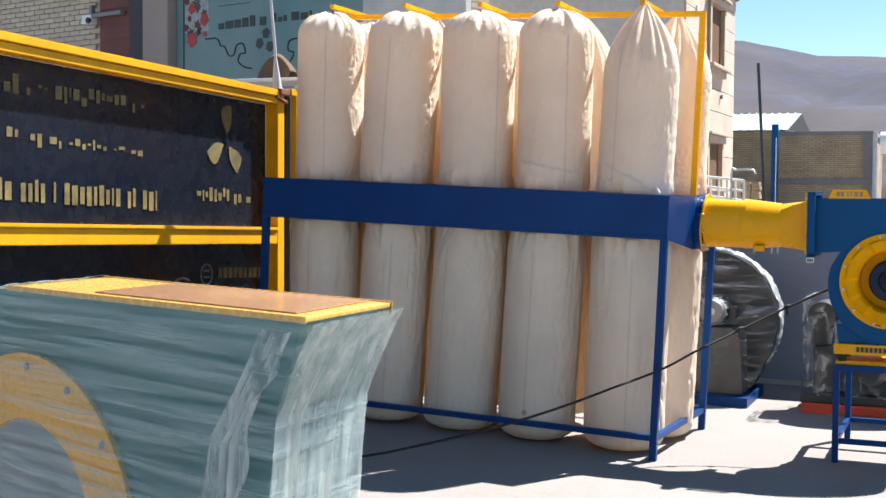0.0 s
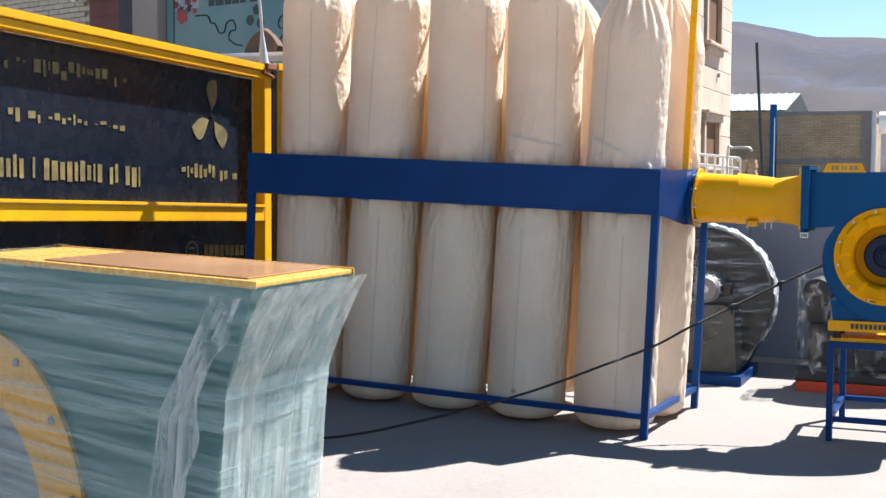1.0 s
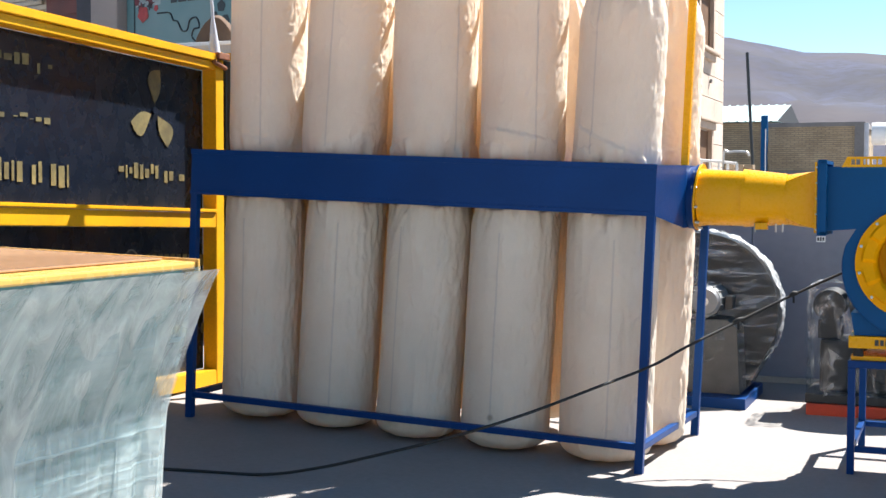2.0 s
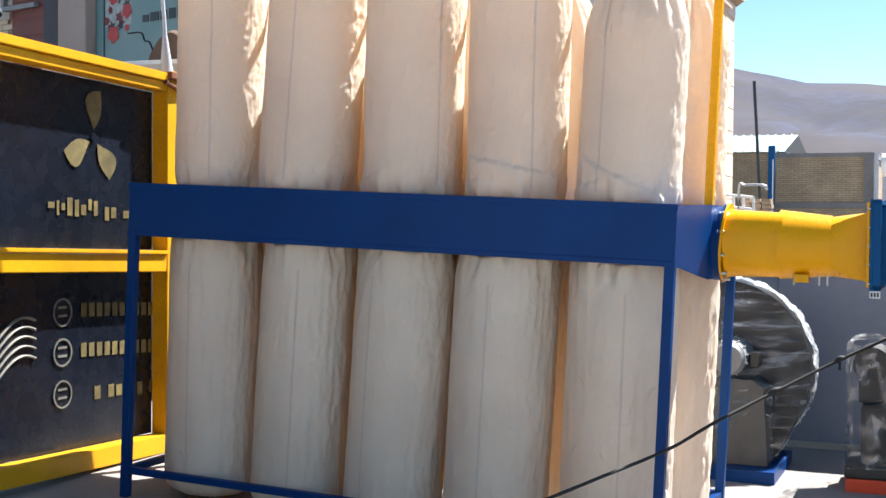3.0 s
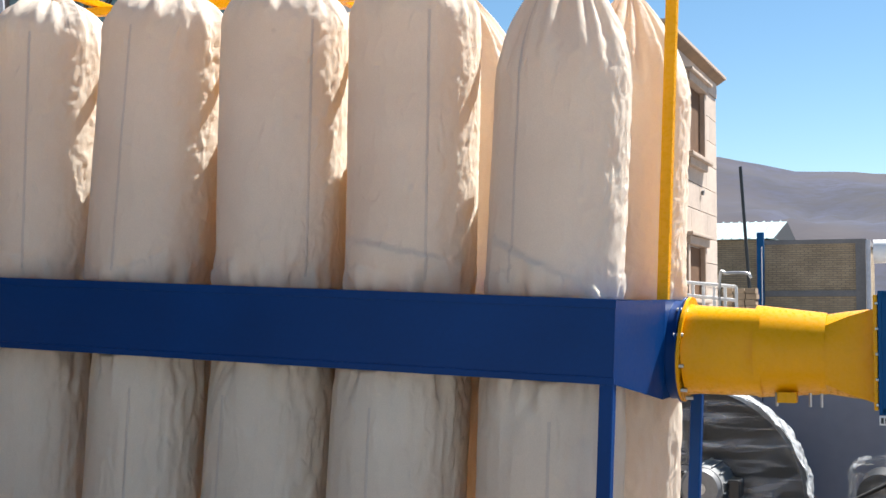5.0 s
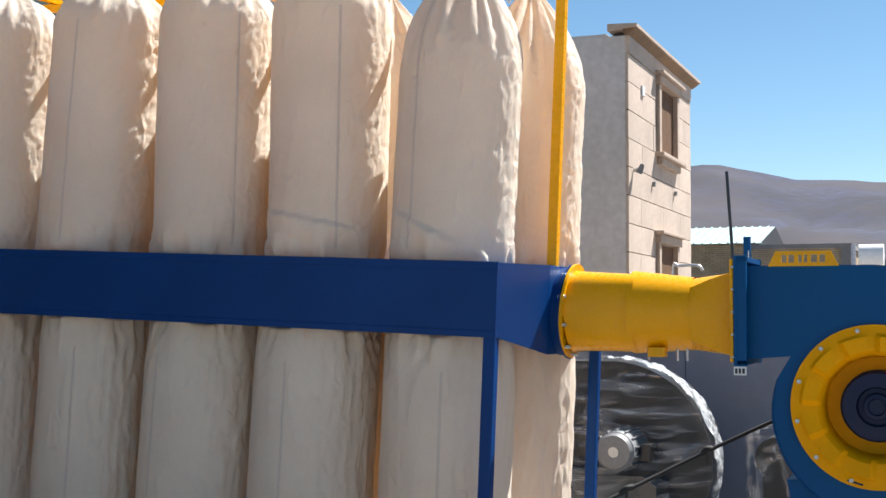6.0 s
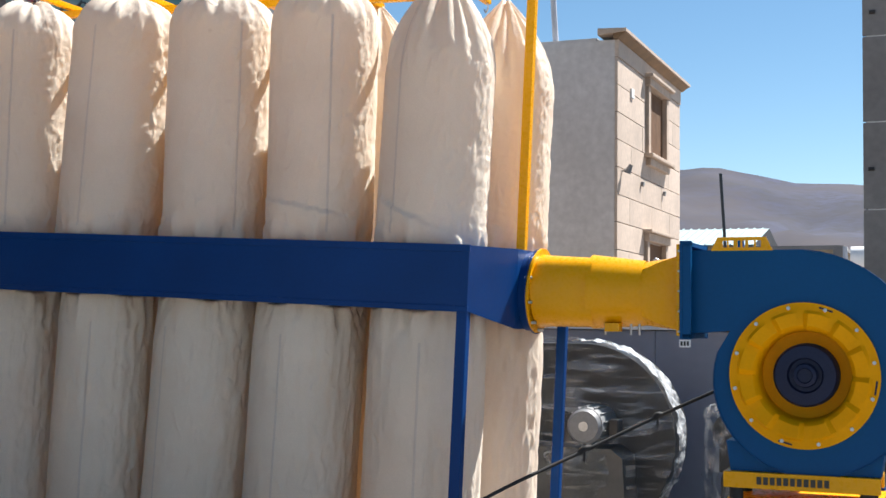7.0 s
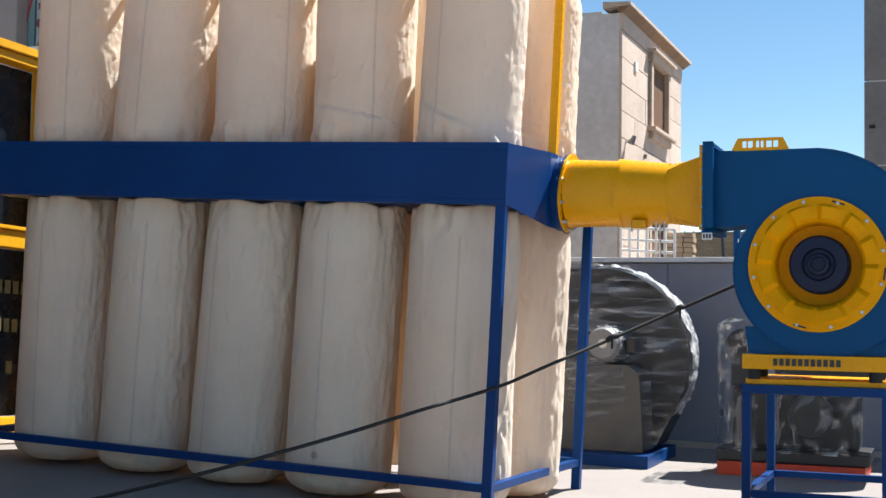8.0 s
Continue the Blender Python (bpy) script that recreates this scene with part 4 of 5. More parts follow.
def crumple(pts_fn, nu, nv, amp, freq, seed, mat_, parent, name, label=""):
    """A creased sheet over a patch given by pts_fn(u, v) -> point, normal."""
    bm = bmesh.new()
    loops = []
    for j in range(nv + 1):
        lp = []
        for i in range(nu + 1):
            p, n = pts_fn(i / nu, j / nv)
            p, n = Vector(p), Vector(n)
            w = abs(noise.noise(p * freq + Vector((seed, 0, 0)))) + 0.5 * abs(noise.noise(p * freq * 2.3 + Vector((0, seed, 0))))
            lp.append(p + n * (amp * w))
        loops.append(lp)
    rings(bm, loops, closed=False)
    return part(name, bm, mat_, parent, label, smooth=50)


def build_wrapped_black():
    g = thing("wrapped_black_fan", pose(0, 0, 0), "black fan wrapped in clear stretch film on a blue base", "blower")
    cx, cz = -0.27, 0.70
    yf, yb = 2.95, 3.32

    def rad(a):
        return 0.61 + 0.03 * math.cos(a)
    arc = [(cx + rad(a) * math.cos(a), cz + rad(a) * math.sin(a)) for a in [-0.45 + (math.pi * 0.5 + 0.45) * k / 35 for k in range(36)]]
    o = [(cx - 0.75, 0.10), (0.14, 0.10)] + arc + [(cx - 0.75, cz + 0.61)]
    bm = bmesh.new()
    prism(bm, o, yf, yb)
    part("casing", bm, BLACK_PAINT, g, "black scroll casing", smooth=30)
    part("rim", prism(bmesh.new(), [(x, z) for x, z in arc] + [(cx + (x - cx) * 0.965, cz + (z - cz) * 0.965) for x, z in reversed(arc)], yf - 0.02, yf), BLACK_PAINT, g, smooth=30)
    # motor with ribs, on a pedestal
    m = part("motor", nc((-0.13, 2.58, 0.80), (-0.13, 2.95, 0.80), 0.115, seg=36), GREY_PAINT, g, "grey ribbed motor", smooth=30)
    part("end_cap", nc((-0.13, 2.545, 0.80), (-0.13, 2.58, 0.80), 0.095, 0.112, seg=36), GREY_PAINT, m, smooth=30)
    part("cap_disc", nc((-0.13, 2.538, 0.80), (-0.13, 2.546, 0.80), 0.03, seg=20), STEEL, m)
    for k in range(14):
        a = 2 * math.pi * k / 14
        part("cooling_rib", nb((-0.003, -0.16, 0.113), (0.003, 0.16, 0.128)), GREY_PAINT, m).matrix_local = pose(-0.13, 2.77, 0.80) @ Matrix.Rotation(a, 4, "Y")
    part("terminal_box", nb((0.0, 2.66, 0.74), (0.06, 2.80, 0.84), 0.008), BLACK_PAINT, m)
    part("pedestal", prism(bmesh.new(), [(-0.85, 0.09), (0.13, 0.09), (0.10, 0.60), (0.02, 0.66), (-0.85, 0.66)], 2.62, 2.949), GREY_PEDESTAL, g, "grey motor pedestal")
    part("base", nb((-1.0, 2.45, 0.0), (0.20, 3.35, 0.085), 0.006), BLUE, g, "blue steel base")

    # film stretched over the front, and gathered white along the rim
    def front(u, v):
        x = -1.0 + 1.38 * u
        z = 0.10 + 1.26 * v
        rr = math.hypot(x - cx, z - cz)
        lim = rad(math.atan2(z - cz, x - cx)) + 0.012
        if x > cx and z > cz - 0.25 and rr > lim:
            x, z = cx + (x - cx) * lim / rr, cz + (z - cz) * lim / rr
        if x > 0.15 and z < cz - 0.25:
            x = min(x, 0.16 + (z - 0.10) * 0.55)
        y = 2.93
        d = math.hypot((x + 0.2) / 0.42, (z - 0.55) / 0.5)
        y -= 0.42 * max(0.0, 1 - d * 0.72) ** 0.8
        return (x, y, z), (0, -1, 0)
    crumple(front, 70, 60, 0.05, 5.0, 3.1, FILM_DARK, g, "stretch_film", "clear creased stretch film")

    def rimfilm(u, v):
        a = -0.62 + (math.pi * 0.5 + 0.70) * u
        r = rad(a) + 0.012
        return (cx + r * math.cos(a), 2.92 + 0.24 * v, cz + r * math.sin(a)), (math.cos(a), 0, math.sin(a))
    crumple(rimfilm, 90, 14, 0.035, 9.0, 8.0, FILM_RIM, g, "gathered_film", "whitish gathered film along the rim")

    h = thing("wrapped_motor_unit", pose(0, 0, 0), "film-wrapped motor unit on a red steel base", "machine")
    part("base", nb((0.64, 2.45, 0.0), (1.53, 3.05, 0.085), 0.006), RED_PAINT, h, "red steel base frame")
    part("skid", nb((0.63, 2.47, 0.087), (1.55, 3.03, 0.16), 0.008), BLACK_PAINT, h)
    part("housing", nb((0.72, 2.55, 0.162), (1.48, 3.0, 0.55), 0.03), DARK_GREY, h)
    sc = [(1.43 + (0.42 + 0.012 * k / 4) * math.cos(a), 0.92 + (0.42 + 0.012 * k / 4) * math.sin(a)) for k, a in [(k, -0.6 + 4.3 * k / 40) for k in range(41)]]
    part("casing", prism(bmesh.new(), sc + [(1.02, 0.552), (1.60, 0.552)], 2.66, 3.00), BLACK_PAINT, h, "black scroll casing", smooth=30)
    part("fan_hub", nc((1.20, 2.50, 0.38), (1.20, 2.55, 0.38), 0.13, 0.14, seg=32), BLACK_PAINT, h, smooth=30)
    part("motor", nc((0.78, 2.60, 0.80), (0.78, 2.95, 0.80), 0.115, seg=32), DARK_GREY, h, "dark grey motor", smooth=30)
    part("motor_post", nb((0.70, 2.62, 0.552), (0.86, 2.9, 0.70), 0.01), DARK_GREY, h)

    def wrap(u, v):
        top = 0.94 if u < 0.30 else max(0.56, 0.94 - 1.4 * (u - 0.30))
        return (0.65 + 0.87 * u, 2.47 - 0.02 * math.sin(3 * v), 0.15 + (top - 0.15) * v), (0, -1, 0)
    crumple(wrap, 50, 40, 0.05, 6.0, 5.5, FILM_THIN, h, "stretch_film", "clear creased stretch film")

    def wrap_top(u, v):
        return (0.65 + 0.27 * u, 2.47 + 0.5 * v, 0.945 + 0.02 * math.sin(math.pi * u)), (0, 0, 1)
    crumple(wrap_top, 20, 20, 0.03, 9.0, 2.5, FILM_THIN, h, "gathered_film")

    def wrap_side(u, v):
        return (0.645, 2.47 + 0.5 * u, 0.15 + 0.80 * v), (-1, 0, 0)
    crumple(wrap_side, 20, 30, 0.03, 8.0, 6.5, FILM_THIN, h, "stretch_film")


build_wrapped_black()


# ---- beyond the yard ----
def block_mesh(name, sx, sy, sz, bev):
    bm = nb((0, 0, 0), (sx, sy, sz), bev)
    me = bpy.data.meshes.new(name)
    bm.to_mesh(me)
    bm.free()
    return me


def build_house():
    b = thing("stone_house", pose(0, 0, 0), "two-storey house, travertine side and grey cement front", "house")
    X, Y0, Y1, ZT = -3.0, 14.65, 19.6, 6.01
    wall = part("wall", nb((-9.0, Y0, 0.0), (X - 0.05, Y1, ZT)), RENDER, b, "grey cement-rendered wall")
    # window openings as dark recesses with trim
    wins = ((16.62, 18.30, 4.40, 5.60), (16.55, 18.25, 1.95, 2.86))
    # cornice
    part("cornice", prism(bmesh.new(), [(X - 0.30, ZT + 0.06), (X + 0.17, ZT + 0.10), (X + 0.17, ZT + 0.15), (X - 0.30, ZT + 0.17)], Y0 - 0.14, Y1 + 0.18), STONE_TRIM, b, "thin stone cornice")
    part("soffit", prism(bmesh.new(), [(X - 0.05, ZT + 0.001), (X + 0.02, ZT + 0.001), (X + 0.145, ZT + 0.088), (X + 0.145, ZT + 0.096), (X - 0.05, ZT + 0.080)], Y0 - 0.10, Y1 + 0.14), WOOD_SOFFIT, b, "brown boarded soffit")
    part("frieze", nb((X - 0.05, Y0, 5.735), (X + 0.015, Y1, ZT - 0.002), 0.004), STONE, b)
    part("roof", nb((-9.0, Y0 + 0.02, ZT + 0.002), (X - 0.352, Y1, ZT + 0.05)), RENDER, b)
    for y0, y1, z0, z1 in wins:
        w = part("window", nb((X - 0.046, y0 + 0.18, z0 + 0.02), (X - 0.030, y1 - 0.18, z1 - 0.02)), GLASS_BROWN, b, "window with brown shutter in a stone surround")
        for ya, yb in ((y0 + 0.02, y0 + 0.18), (y1 - 0.18, y1 - 0.02)):
            part("jamb", nb((X - 0.16, ya, z0 + 0.005), (X + 0.06, yb, z1 - 0.005), 0.01), STONE_TRIM, w)
        part("lintel", nb((X - 0.16, y0 - 0.02, z1), (X + 0.10, y1 + 0.02, z1 + 0.14), 0.015), STONE_TRIM, w)
        part("lintel_cap", nb((X - 0.05, y0 - 0.10, z1 + 0.142), (X + 0.16, y1 + 0.10, z1 + 0.20), 0.015), STONE_TRIM, w)
        part("sill", nb((X - 0.16, y0 - 0.10, z0 - 0.07), (X + 0.16, y1 + 0.10, z0), 0.015), STONE_TRIM, w)
        part("apron", nb((X - 0.05, y0 + 0.05, z0 - 0.20), (X + 0.09, y1 - 0.05, z0 - 0.072), 0.02), STONE_TRIM, w)
    # street-side opening and door
    part("door", nb((X - 0.10, 18.3, 0.0), (X + 0.012, 19.3, 1.75), 0.01), GLASS_BROWN, b, "brown door")
    l = part("wall_lamp", nc((X, 14.95, 3.90), (X + 0.10, 14.95, 3.94), 0.025, seg=12), STEEL, b)
    part("lamp_head", nc((X + 0.09, 14.95, 3.86), (X + 0.15, 14.95, 4.0), 0.055, 0.035, seg=16), GREY_PAINT, l, smooth=40)
    for y in (16.3, 18.05):
        part("spot_light", nc((X + 0.005, y, 3.83), (X + 0.05, y, 3.825), 0.045, seg=14), GREY_PAINT, b, smooth=40)
    part("meter_box", nb((X + 0.0, 15.5, 5.20), (X + 0.03, 15.68, 5.36), 0.005), WHITE_PAINT, b)
    part("roof_pipe", nc((-4.15, 15.0, ZT + 0.05), (-4.20, 15.0, 6.85), 0.05, seg=14), GREY_CONDUIT, b, smooth=40)
    part("roof_cooler", nb((-5.35, 15.2, ZT + 0.052), (-4.75, 15.9, 6.45), 0.02), GREY_PAINT, b)
    # stone slabs in courses with recessed joints
    rnd = random.Random(11)
    zs = [5.73 - 0.446 * k for k in range(14)]
    for k in range(13):
        z1, z0 = zs[k] - 0.006, zs[k + 1] + 0.006
        cuts = [Y0, Y1]
        y = Y0 + (0.9 if k % 2 else 1.7) + rnd.uniform(-0.1, 0.1)
        while y < Y1 - 0.5:
            cuts.append(y)
            y += rnd.choice((1.65, 1.8, 1.5))
        blocked = [(w[0], w[1]) for w in wins if z0 < w[3] + 0.10 and z1 > w[2] + 0.05]
        for a, c in blocked:
            cuts += [a, c]
        cuts = sorted(cuts)
        for ya, yb in zip(cuts, cuts[1:]):
            if yb - ya < 0.08 or any(a - 0.01 <= ya and yb <= c + 0.01 for a, c in blocked):
                continue
            o = new("stone_slab", block_mesh("stone_slab", 0.045 + rnd.uniform(0, 0.004), yb - ya - 0.010, z1 - z0, 0.004))
            o.data.materials.append(STONE)
            o.parent = wall
            o.location = (X - 0.048, ya + 0.005, z0)


build_house()


def build_concrete_building():
    p = thing("concrete_building", pose(0, 0, 0), "tall plain concrete building standing in shade", "building")
    part("wall", nb((1.19, 8.60, 0.0), (7.5, 15.0, 6.3)), CONCRETE_DARK, p)
    zs = [0.0, 0.85, 1.75, 2.64, 3.55, 4.45, 5.35, 6.30]
    for z0, z1 in zip(zs, zs[1:]):
        for k in range(4):
            part("panel", nb((1.16 + 1.55 * k, 8.55, z0 + 0.008), (1.16 + 1.55 * k + 1.54, 8.598, z1 - 0.008), 0.004), CONCRETE_DARK, p)
        part("joint", nb((1.20, 8.560, z1 - 0.009), (7.4, 8.598, z1 + 0.007)), RENDER, p)
    for x, z in ((1.24, 3.06), (1.24, 1.6), (1.26, 4.7)):
        part("tie_hole", nc((x - 0.03, 8.545, z), (x + 0.03, 8.545, z), 0.02, seg=10), DARK, p)


build_concrete_building()


def build_mural_wall():
    """The wall across the lane: brick, a red shutter, a steel post, a pale pier and a printed banner. u runs along it."""
    M = Matrix.Translation((-7.68, 6.53, 0)) @ Matrix.Rotation(math.atan2(-0.245, 0.97), 4, "Z")
    m = thing("brick_street_wall", M, "pale brick street wall with a printed banner", "wall")
    back = part("wall", nb((-9.0, 0.10, 0.0), (4.2, 0.45, 6.6)), BRICKWORK, m)
    part("pier", nb((-1.44, -0.12, 0.0), (-0.90, 0.098, 6.6), 0.02), PLASTER, m, "pale plastered pier")
    part("steel_post", nb((-1.76, -0.10, 0.0), (-1.455, 0.098, 6.6), 0.01), DARK_POST, m, "dark steel post")
    sh = part("shutter", nb((-2.55, 0.0, 2.4), (-1.775, 0.06, 5.6), 0.01), RED_DARK, m, "dark red shutter")
    for k in range(14):
        part("slat", nb((-2.53, -0.014, 2.5 + 0.22 * k), (-1.79, -0.002, 2.68 + 0.22 * k), 0.006), RED_DARK, sh)
    part("shutter_ledge", nb((-2.72, -0.10, 4.37), (-1.95, -0.016, 4.43), 0.01), GREY_PAINT, m)
    cam_ = part("lamp_unit", nb((-2.83, -0.12, 4.28), (-2.62, 0.02, 4.42), 0.02), WHITE_PAINT, m, "small white wall unit")
    part("lens", nc((-2.66, -0.14, 4.33), (-2.66, -0.10, 4.33), 0.045, seg=16), DARK, cam_)
    part("bracket", nb((-2.80, 0.0, 4.42), (-2.74, 0.098, 4.58), 0.006), GREY_PAINT, cam_)
    # grey blank wall to the right of the banner
    part("blank_wall", nb((2.62, -0.02, 0.0), (4.2, 0.098, 5.6), 0.01), RENDER, m)
    ban = thing("banner", M, "teal printed banner with red flowers on the wall", "banner")
    part("sheet", nb((-0.88, 0.03, 2.9), (2.6, 0.05, 5.5), 0.002), TEAL_SHEET, ban)
    part("edge_strip", nb((-0.735, 0.022, 2.9), (-0.715, 0.0285, 5.5), 0.001), BLACK_PAINT, ban)
    rnd = random.Random(21)

    def disc(u, z, r, mm, dy, n=14, wob=0.25):
        bm = bmesh.new()
        ph = rnd.uniform(0, 6)
        prism(bm, [(u + r * (1 + wob * math.sin(5 * 2 * math.pi * k / n + ph)) * math.cos(2 * math.pi * k / n), z + r * (1 + wob * math.sin(5 * 2 * math.pi * k / n + ph)) * math.sin(2 * math.pi * k / n)) for k in range(n)], 0.0285 - dy - 0.002, 0.0285 - dy)
        return bm
    # strip of printed flowers: grey ground, dark leaves, red blooms
    part("flower_ground", nb((-0.70, 0.0265, 4.02), (-0.22, 0.0285, 5.5), 0.0005), PALE_PRINT, ban)
    for k in range(46):
        u, z = rnd.uniform(-0.69, -0.20), rnd.uniform(3.95, 5.45)
        part("leaf", disc(u, z, rnd.uniform(0.025, 0.06), DARK_LEAF, 0.003, 10, 0.4), DARK_LEAF if k % 3 else DARK_MAROON, ban)
    for u, z, r in ((-0.55, 3.92, 0.10), (-0.30, 4.18, 0.085), (-0.55, 4.35, 0.075), (-0.36, 4.66, 0.17), (-0.58, 4.95, 0.07), (-0.40, 5.10, 0.08), (-0.30, 3.98, 0.04)):
        part("flower", disc(u, z, r, RED_PRINT, 0.006, 20, 0.12), RED_PRINT, ban)
    # red slash and calligraphic scrolls
    part("red_slash", prism(bmesh.new(), [(-0.90, 4.50), (-0.86, 4.72), (-0.62, 5.30), (-0.55, 5.30), (-0.80, 4.74)], 0.022, 0.0285), RED_PRINT, ban)
    for u0, w in ((0.12, 0.25), (0.40, 0.30), (0.75, 0.35), (1.15, 0.30), (1.55, 0.4), (2.0, 0.35)):
        pts = [(u0 + w * 0.5 * (1 + math.cos(a)) * (1 - 0.05 * a), 0.024, 4.88 + 0.10 * math.sin(a * 1.3) + 0.02 * a) for a in [k * 0.4 for k in range(14)]]
        part("scroll_line", tube(spline(pts, 3), 0.012, 6), DARK_LEAF, ban)
    # line of writing as bars
    u = -0.02
    while u < 1.70:
        w = rnd.uniform(0.05, 0.15)
        part("letter_bar", nb((u, 0.022, 4.02 + 0.02 * (u > 0.9)), (min(u + w, 1.72), 0.0285, rnd.uniform(4.10, 4.17)), 0.001), BLACK_PAINT, ban)
        u += w + rnd.choice((0.03, 0.03, 0.09))
    part("rule", nb((-0.02, 0.024, 4.335), (0.6, 0.0285, 4.345), 0.001), BLACK_PAINT, ban)
    # black line ornament
    orn = [(-0.28, 3.91), (-0.05, 3.90), (0.02, 3.80), (0.10, 3.78), (0.18, 3.66), (0.28, 3.66), (0.33, 3.78), (0.45, 3.80), (0.50, 3.68), (0.40, 3.66), (0.37, 3.56), (0.50, 3.48), (0.62, 3.46)]
    part("ornament_line", tube(spline([(u, 0.024, z) for u, z in orn], 4), 0.010, 6), BLACK_PAINT, ban)
    orn = [(1.20, 3.46), (1.32, 3.50), (1.40, 3.62), (1.30, 3.66), (1.32, 3.78), (1.48, 3.80), (1.60, 3.72)]
    part("ornament_line", tube(spline([(u, 0.024, z) for u, z in orn], 4), 0.010, 6), BLACK_PAINT, ban)
    for a in (1.45, 3.3, 5.6):
        bm = disc(0.88 + 0.11 * math.cos(a), 3.80 + 0.11 * math.sin(a), 0.07, BLACK_PAINT, 0.003, 14, 0.1)
        part("mark_blade", bm, BLACK_PAINT, ban)
    # separate bricks where the wall stays in view
    me = block_mesh("brick", 0.242, 0.05, 0.066, 0.004)
    me.materials.append(BRICK_PALE)
    for r in range(21):
        for c in range(11):
            u = -5.25 + 0.252 * c + (0.126 if r % 2 else 0.0)
            if u > -2.80:
                continue
            o = new("brick", me)
            o.parent = back
            o.location = (u, 0.065, 3.62 + 0.078 * r)


build_mural_wall()


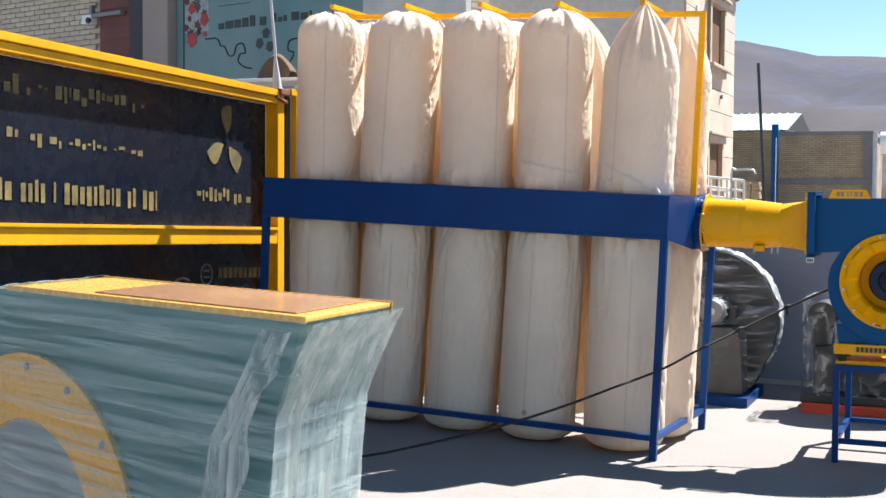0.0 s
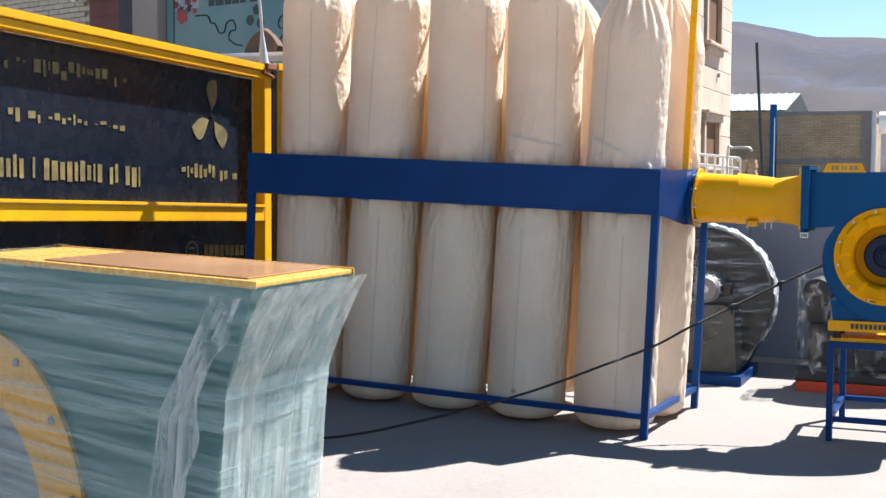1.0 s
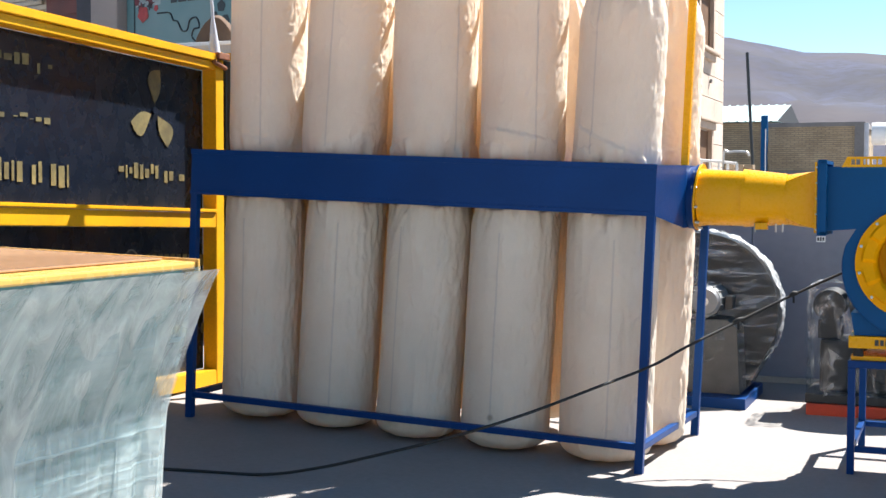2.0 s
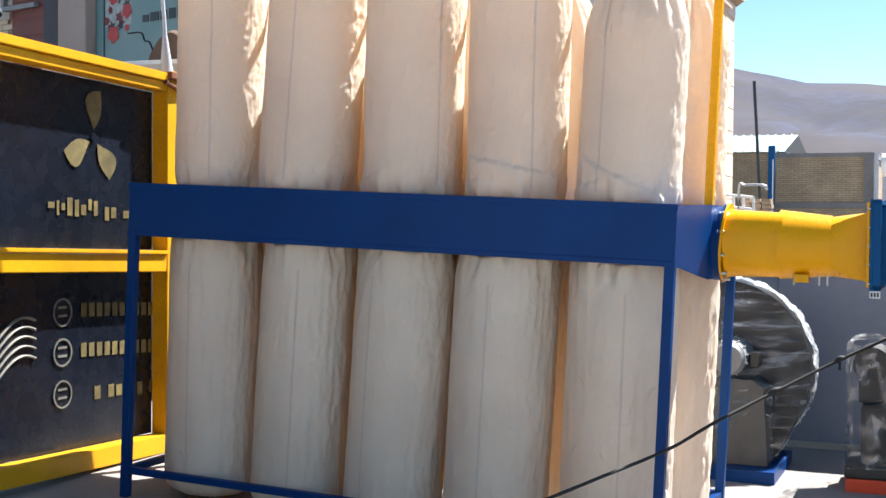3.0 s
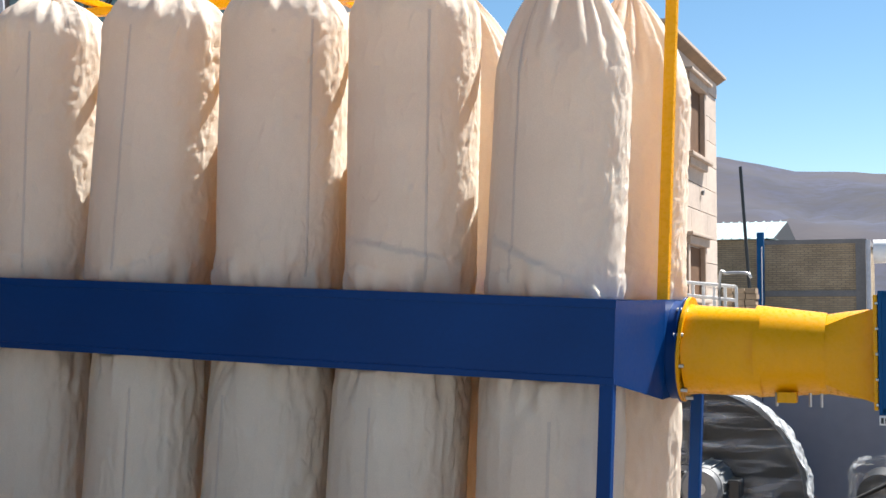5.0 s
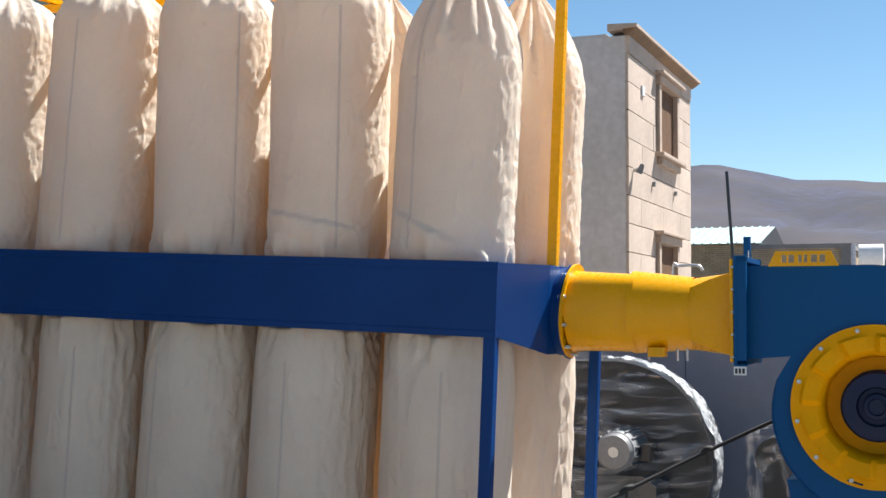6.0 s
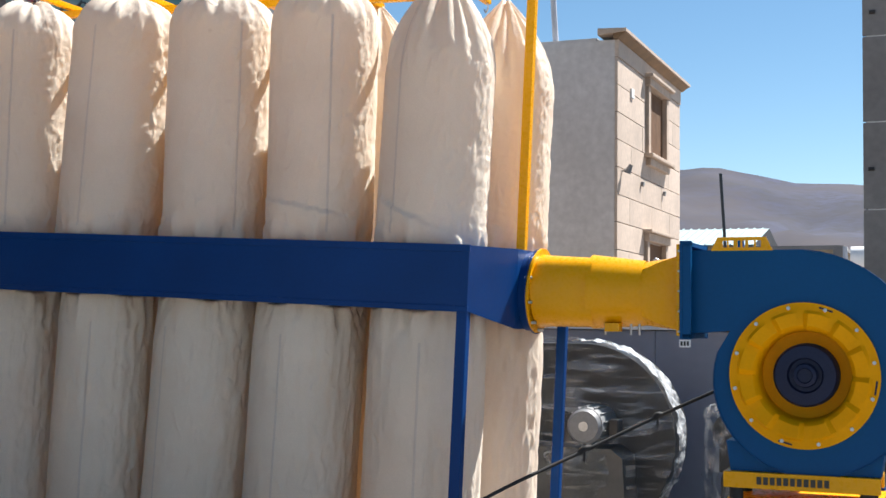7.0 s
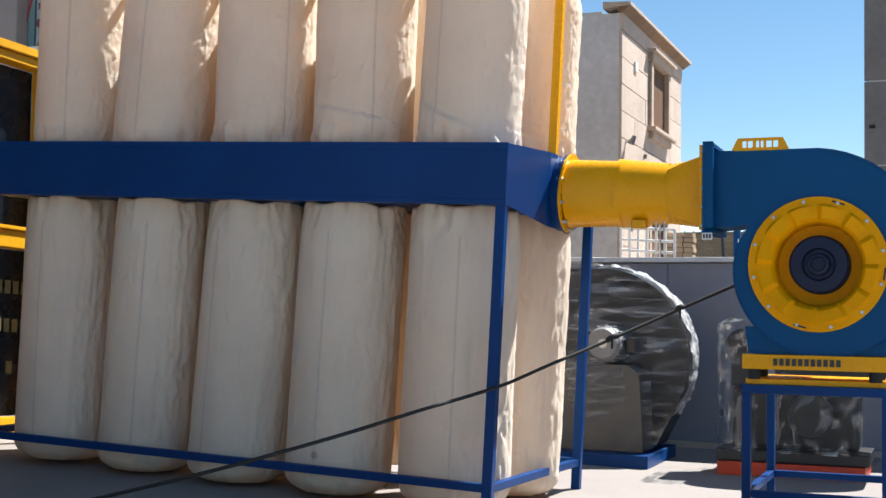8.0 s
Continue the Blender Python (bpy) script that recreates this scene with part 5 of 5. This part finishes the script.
def build_far():
    f = thing("brick_outbuilding", pose(0, 0, 0), "tan brick outbuilding with grey concrete bands", "building")
    part("wall", nb((-5.75, 46, 0.0), (-2.1, 52, 4.30)), BRICK_FAR, f)
    part("roof_band", nb((-5.80, 45.93, 4.30), (-2.02, 52, 4.47)), CONCRETE_DARK, f)
    part("floor_band", nb((-5.78, 45.94, 2.30), (-2.06, 45.998, 2.52)), CONCRETE_DARK, f)
    part("corner_band", nb((-2.42, 45.95, 0.0), (-2.06, 45.998, 2.298)), CONCRETE_DARK, f)
    part("corner_band", nb((-2.42, 45.95, 2.522), (-2.06, 45.998, 4.298)), CONCRETE_DARK, f)
    part("downpipe", nc((-1.95, 45.7, 0.2), (-1.95, 45.7, 4.4), 0.09, seg=10), GREY_CONDUIT, f)
    part("tank", nc((-1.8, 46.6, 4.0), (-0.9, 46.6, 4.0), 0.45, seg=24), WHITE_PAINT, f, "white tank", smooth=40)
    h = thing("sheet_roof_shed", pose(0, 0, 0), "brick shed with a pale green sheet roof", "building")
    part("wall", nb((-13.0, 48, 0.0), (-6.0, 56, 4.62)), BRICK_FAR, h)
    part("roof", prism(bmesh.new(), [(47.6, 4.64), (52.0, 5.60), (56.4, 4.64)], -13.4, -5.66, "x"), ROOF_WHITE, h, "pale green ribbed sheet roof")
    part("gable", prism(bmesh.new(), [(47.62, 4.66), (52.0, 5.58), (56.3, 4.66)], -5.655, -5.64, "x"), DARK, h)
    for k in range(22):
        part("roof_rib", prism(bmesh.new(), [(47.58, 4.65), (52.0, 5.615), (52.0, 5.65), (47.58, 4.685)], -13.3 + 0.35 * k, -13.24 + 0.35 * k, "x"), ROOF_WHITE, h)
    q = thing("blue_post", pose(0, 0, 0), "blue steel post beside the brick wall", "post")
    part("post", nb((-5.98, 45.2, 0.0), (-5.72, 45.45, 4.75), 0.02), BLUE_FAN, q)
    part("stripe", nb((-5.80, 45.17, 0.3), (-5.76, 45.198, 4.2)), WHITE_PAINT, q)
    pl = tube([(-5.62, 42.0, 0.0), (-5.78, 42.0, 2.4), (-6.06, 42.0, 6.95)], 0.06, 8)
    tagged(part("utility_pole", pl, BLACK_PAINT), "thin black leaning utility pole", "pole")
    # flat roofs and low walls past the outbuilding
    s2 = thing("low_shed", pose(0, 0, 0), "long low shed in the distance", "building")
    part("wall", nb((-2.0, 60, 0.0), (6.0, 66, 4.2)), BRICK_FAR, s2)
    part("roof", nb((-2.3, 59.7, 4.2), (6.2, 66, 4.42)), CONCRETE_DARK, s2)
    # white railing and hurdles behind the low wall
    r = thing("white_railing", pose(0, 0, 0), "white steel railing behind the low wall", "railing")
    for z in (1.62, 1.75, 1.88, 2.02):
        part("rail", tube([(-1.75, 9.6, z + 0.06), (-0.95, 8.9, z - 0.02)], 0.018, 8), WHITE_PAINT, r)
    for k in range(7):
        t = k / 6
        part("baluster", nb((-1.76 + 0.8 * t, 9.59 - 0.7 * t, 0.0), (-1.73 + 0.8 * t, 9.61 - 0.7 * t, 2.06 - 0.06 * t)), WHITE_PAINT, r)
    part("hoop", tube(spline([(-1.12, 8.95, 1.4), (-1.12, 8.95, 2.10), (-1.05, 8.95, 2.14), (-0.85, 8.95, 2.14), (-0.80, 8.95, 2.09)], 5), 0.016, 8), STEEL, r)
    hs = thing("brick_stack", pose(0, 0, 0), "low stack of yellow bricks behind the wall", "bricks")
    me = block_mesh("brick", 0.108, 0.20, 0.055, 0.003)
    me.materials.append(BRICK_TAN)
    base = part("pallet", nb((-1.14, 9.2, 0.0), (-0.80, 9.5, 1.45), 0.01), BRICK_TAN, hs)
    for a in range(9):
        for c in range(3):
            o = new("brick", me)
            o.parent = hs
            o.location = (-1.14 + 0.118 * c + (0.01 if a % 2 else 0), 9.20, 1.452 + 0.06 * a)
    w = thing("lane_wall", pose(0, 0, 0), "tan brick lane wall", "wall")
    part("wall", nb((-3.0, 30.0, 0.0), (-2.0, 30.3, 1.4)), BRICK_FAR, w)


build_far()


def build_hills():
    bm = bmesh.new()
    xs = [-1500 + 20 * i for i in range(151)]
    rows = []
    nv = 40
    for j in range(nv + 1):
        v = j / nv
        rw = []
        for x in xs:
            y = 700 + 700 * v
            top = 150 - 0.05 * x + 25 * noise.noise(Vector((x * 0.004, 0.3, 0))) + 8 * noise.noise(Vector((x * 0.02, 1.3, 0)))
            gully = abs(noise.noise(Vector((x * 0.011 + v * 0.8, v * 2.2, 5.0)))) * 34 + abs(noise.noise(Vector((x * 0.03, v * 5, 9.0)))) * 12
            hgt = top * v ** 0.85 - gully * math.sin(math.pi * v) ** 0.7
            rw.append((x, y, hgt if v else -6))
        rows.append(rw)
    rings(bm, rows, closed=False)
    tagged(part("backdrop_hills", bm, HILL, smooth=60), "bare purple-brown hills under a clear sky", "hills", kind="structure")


build_hills()
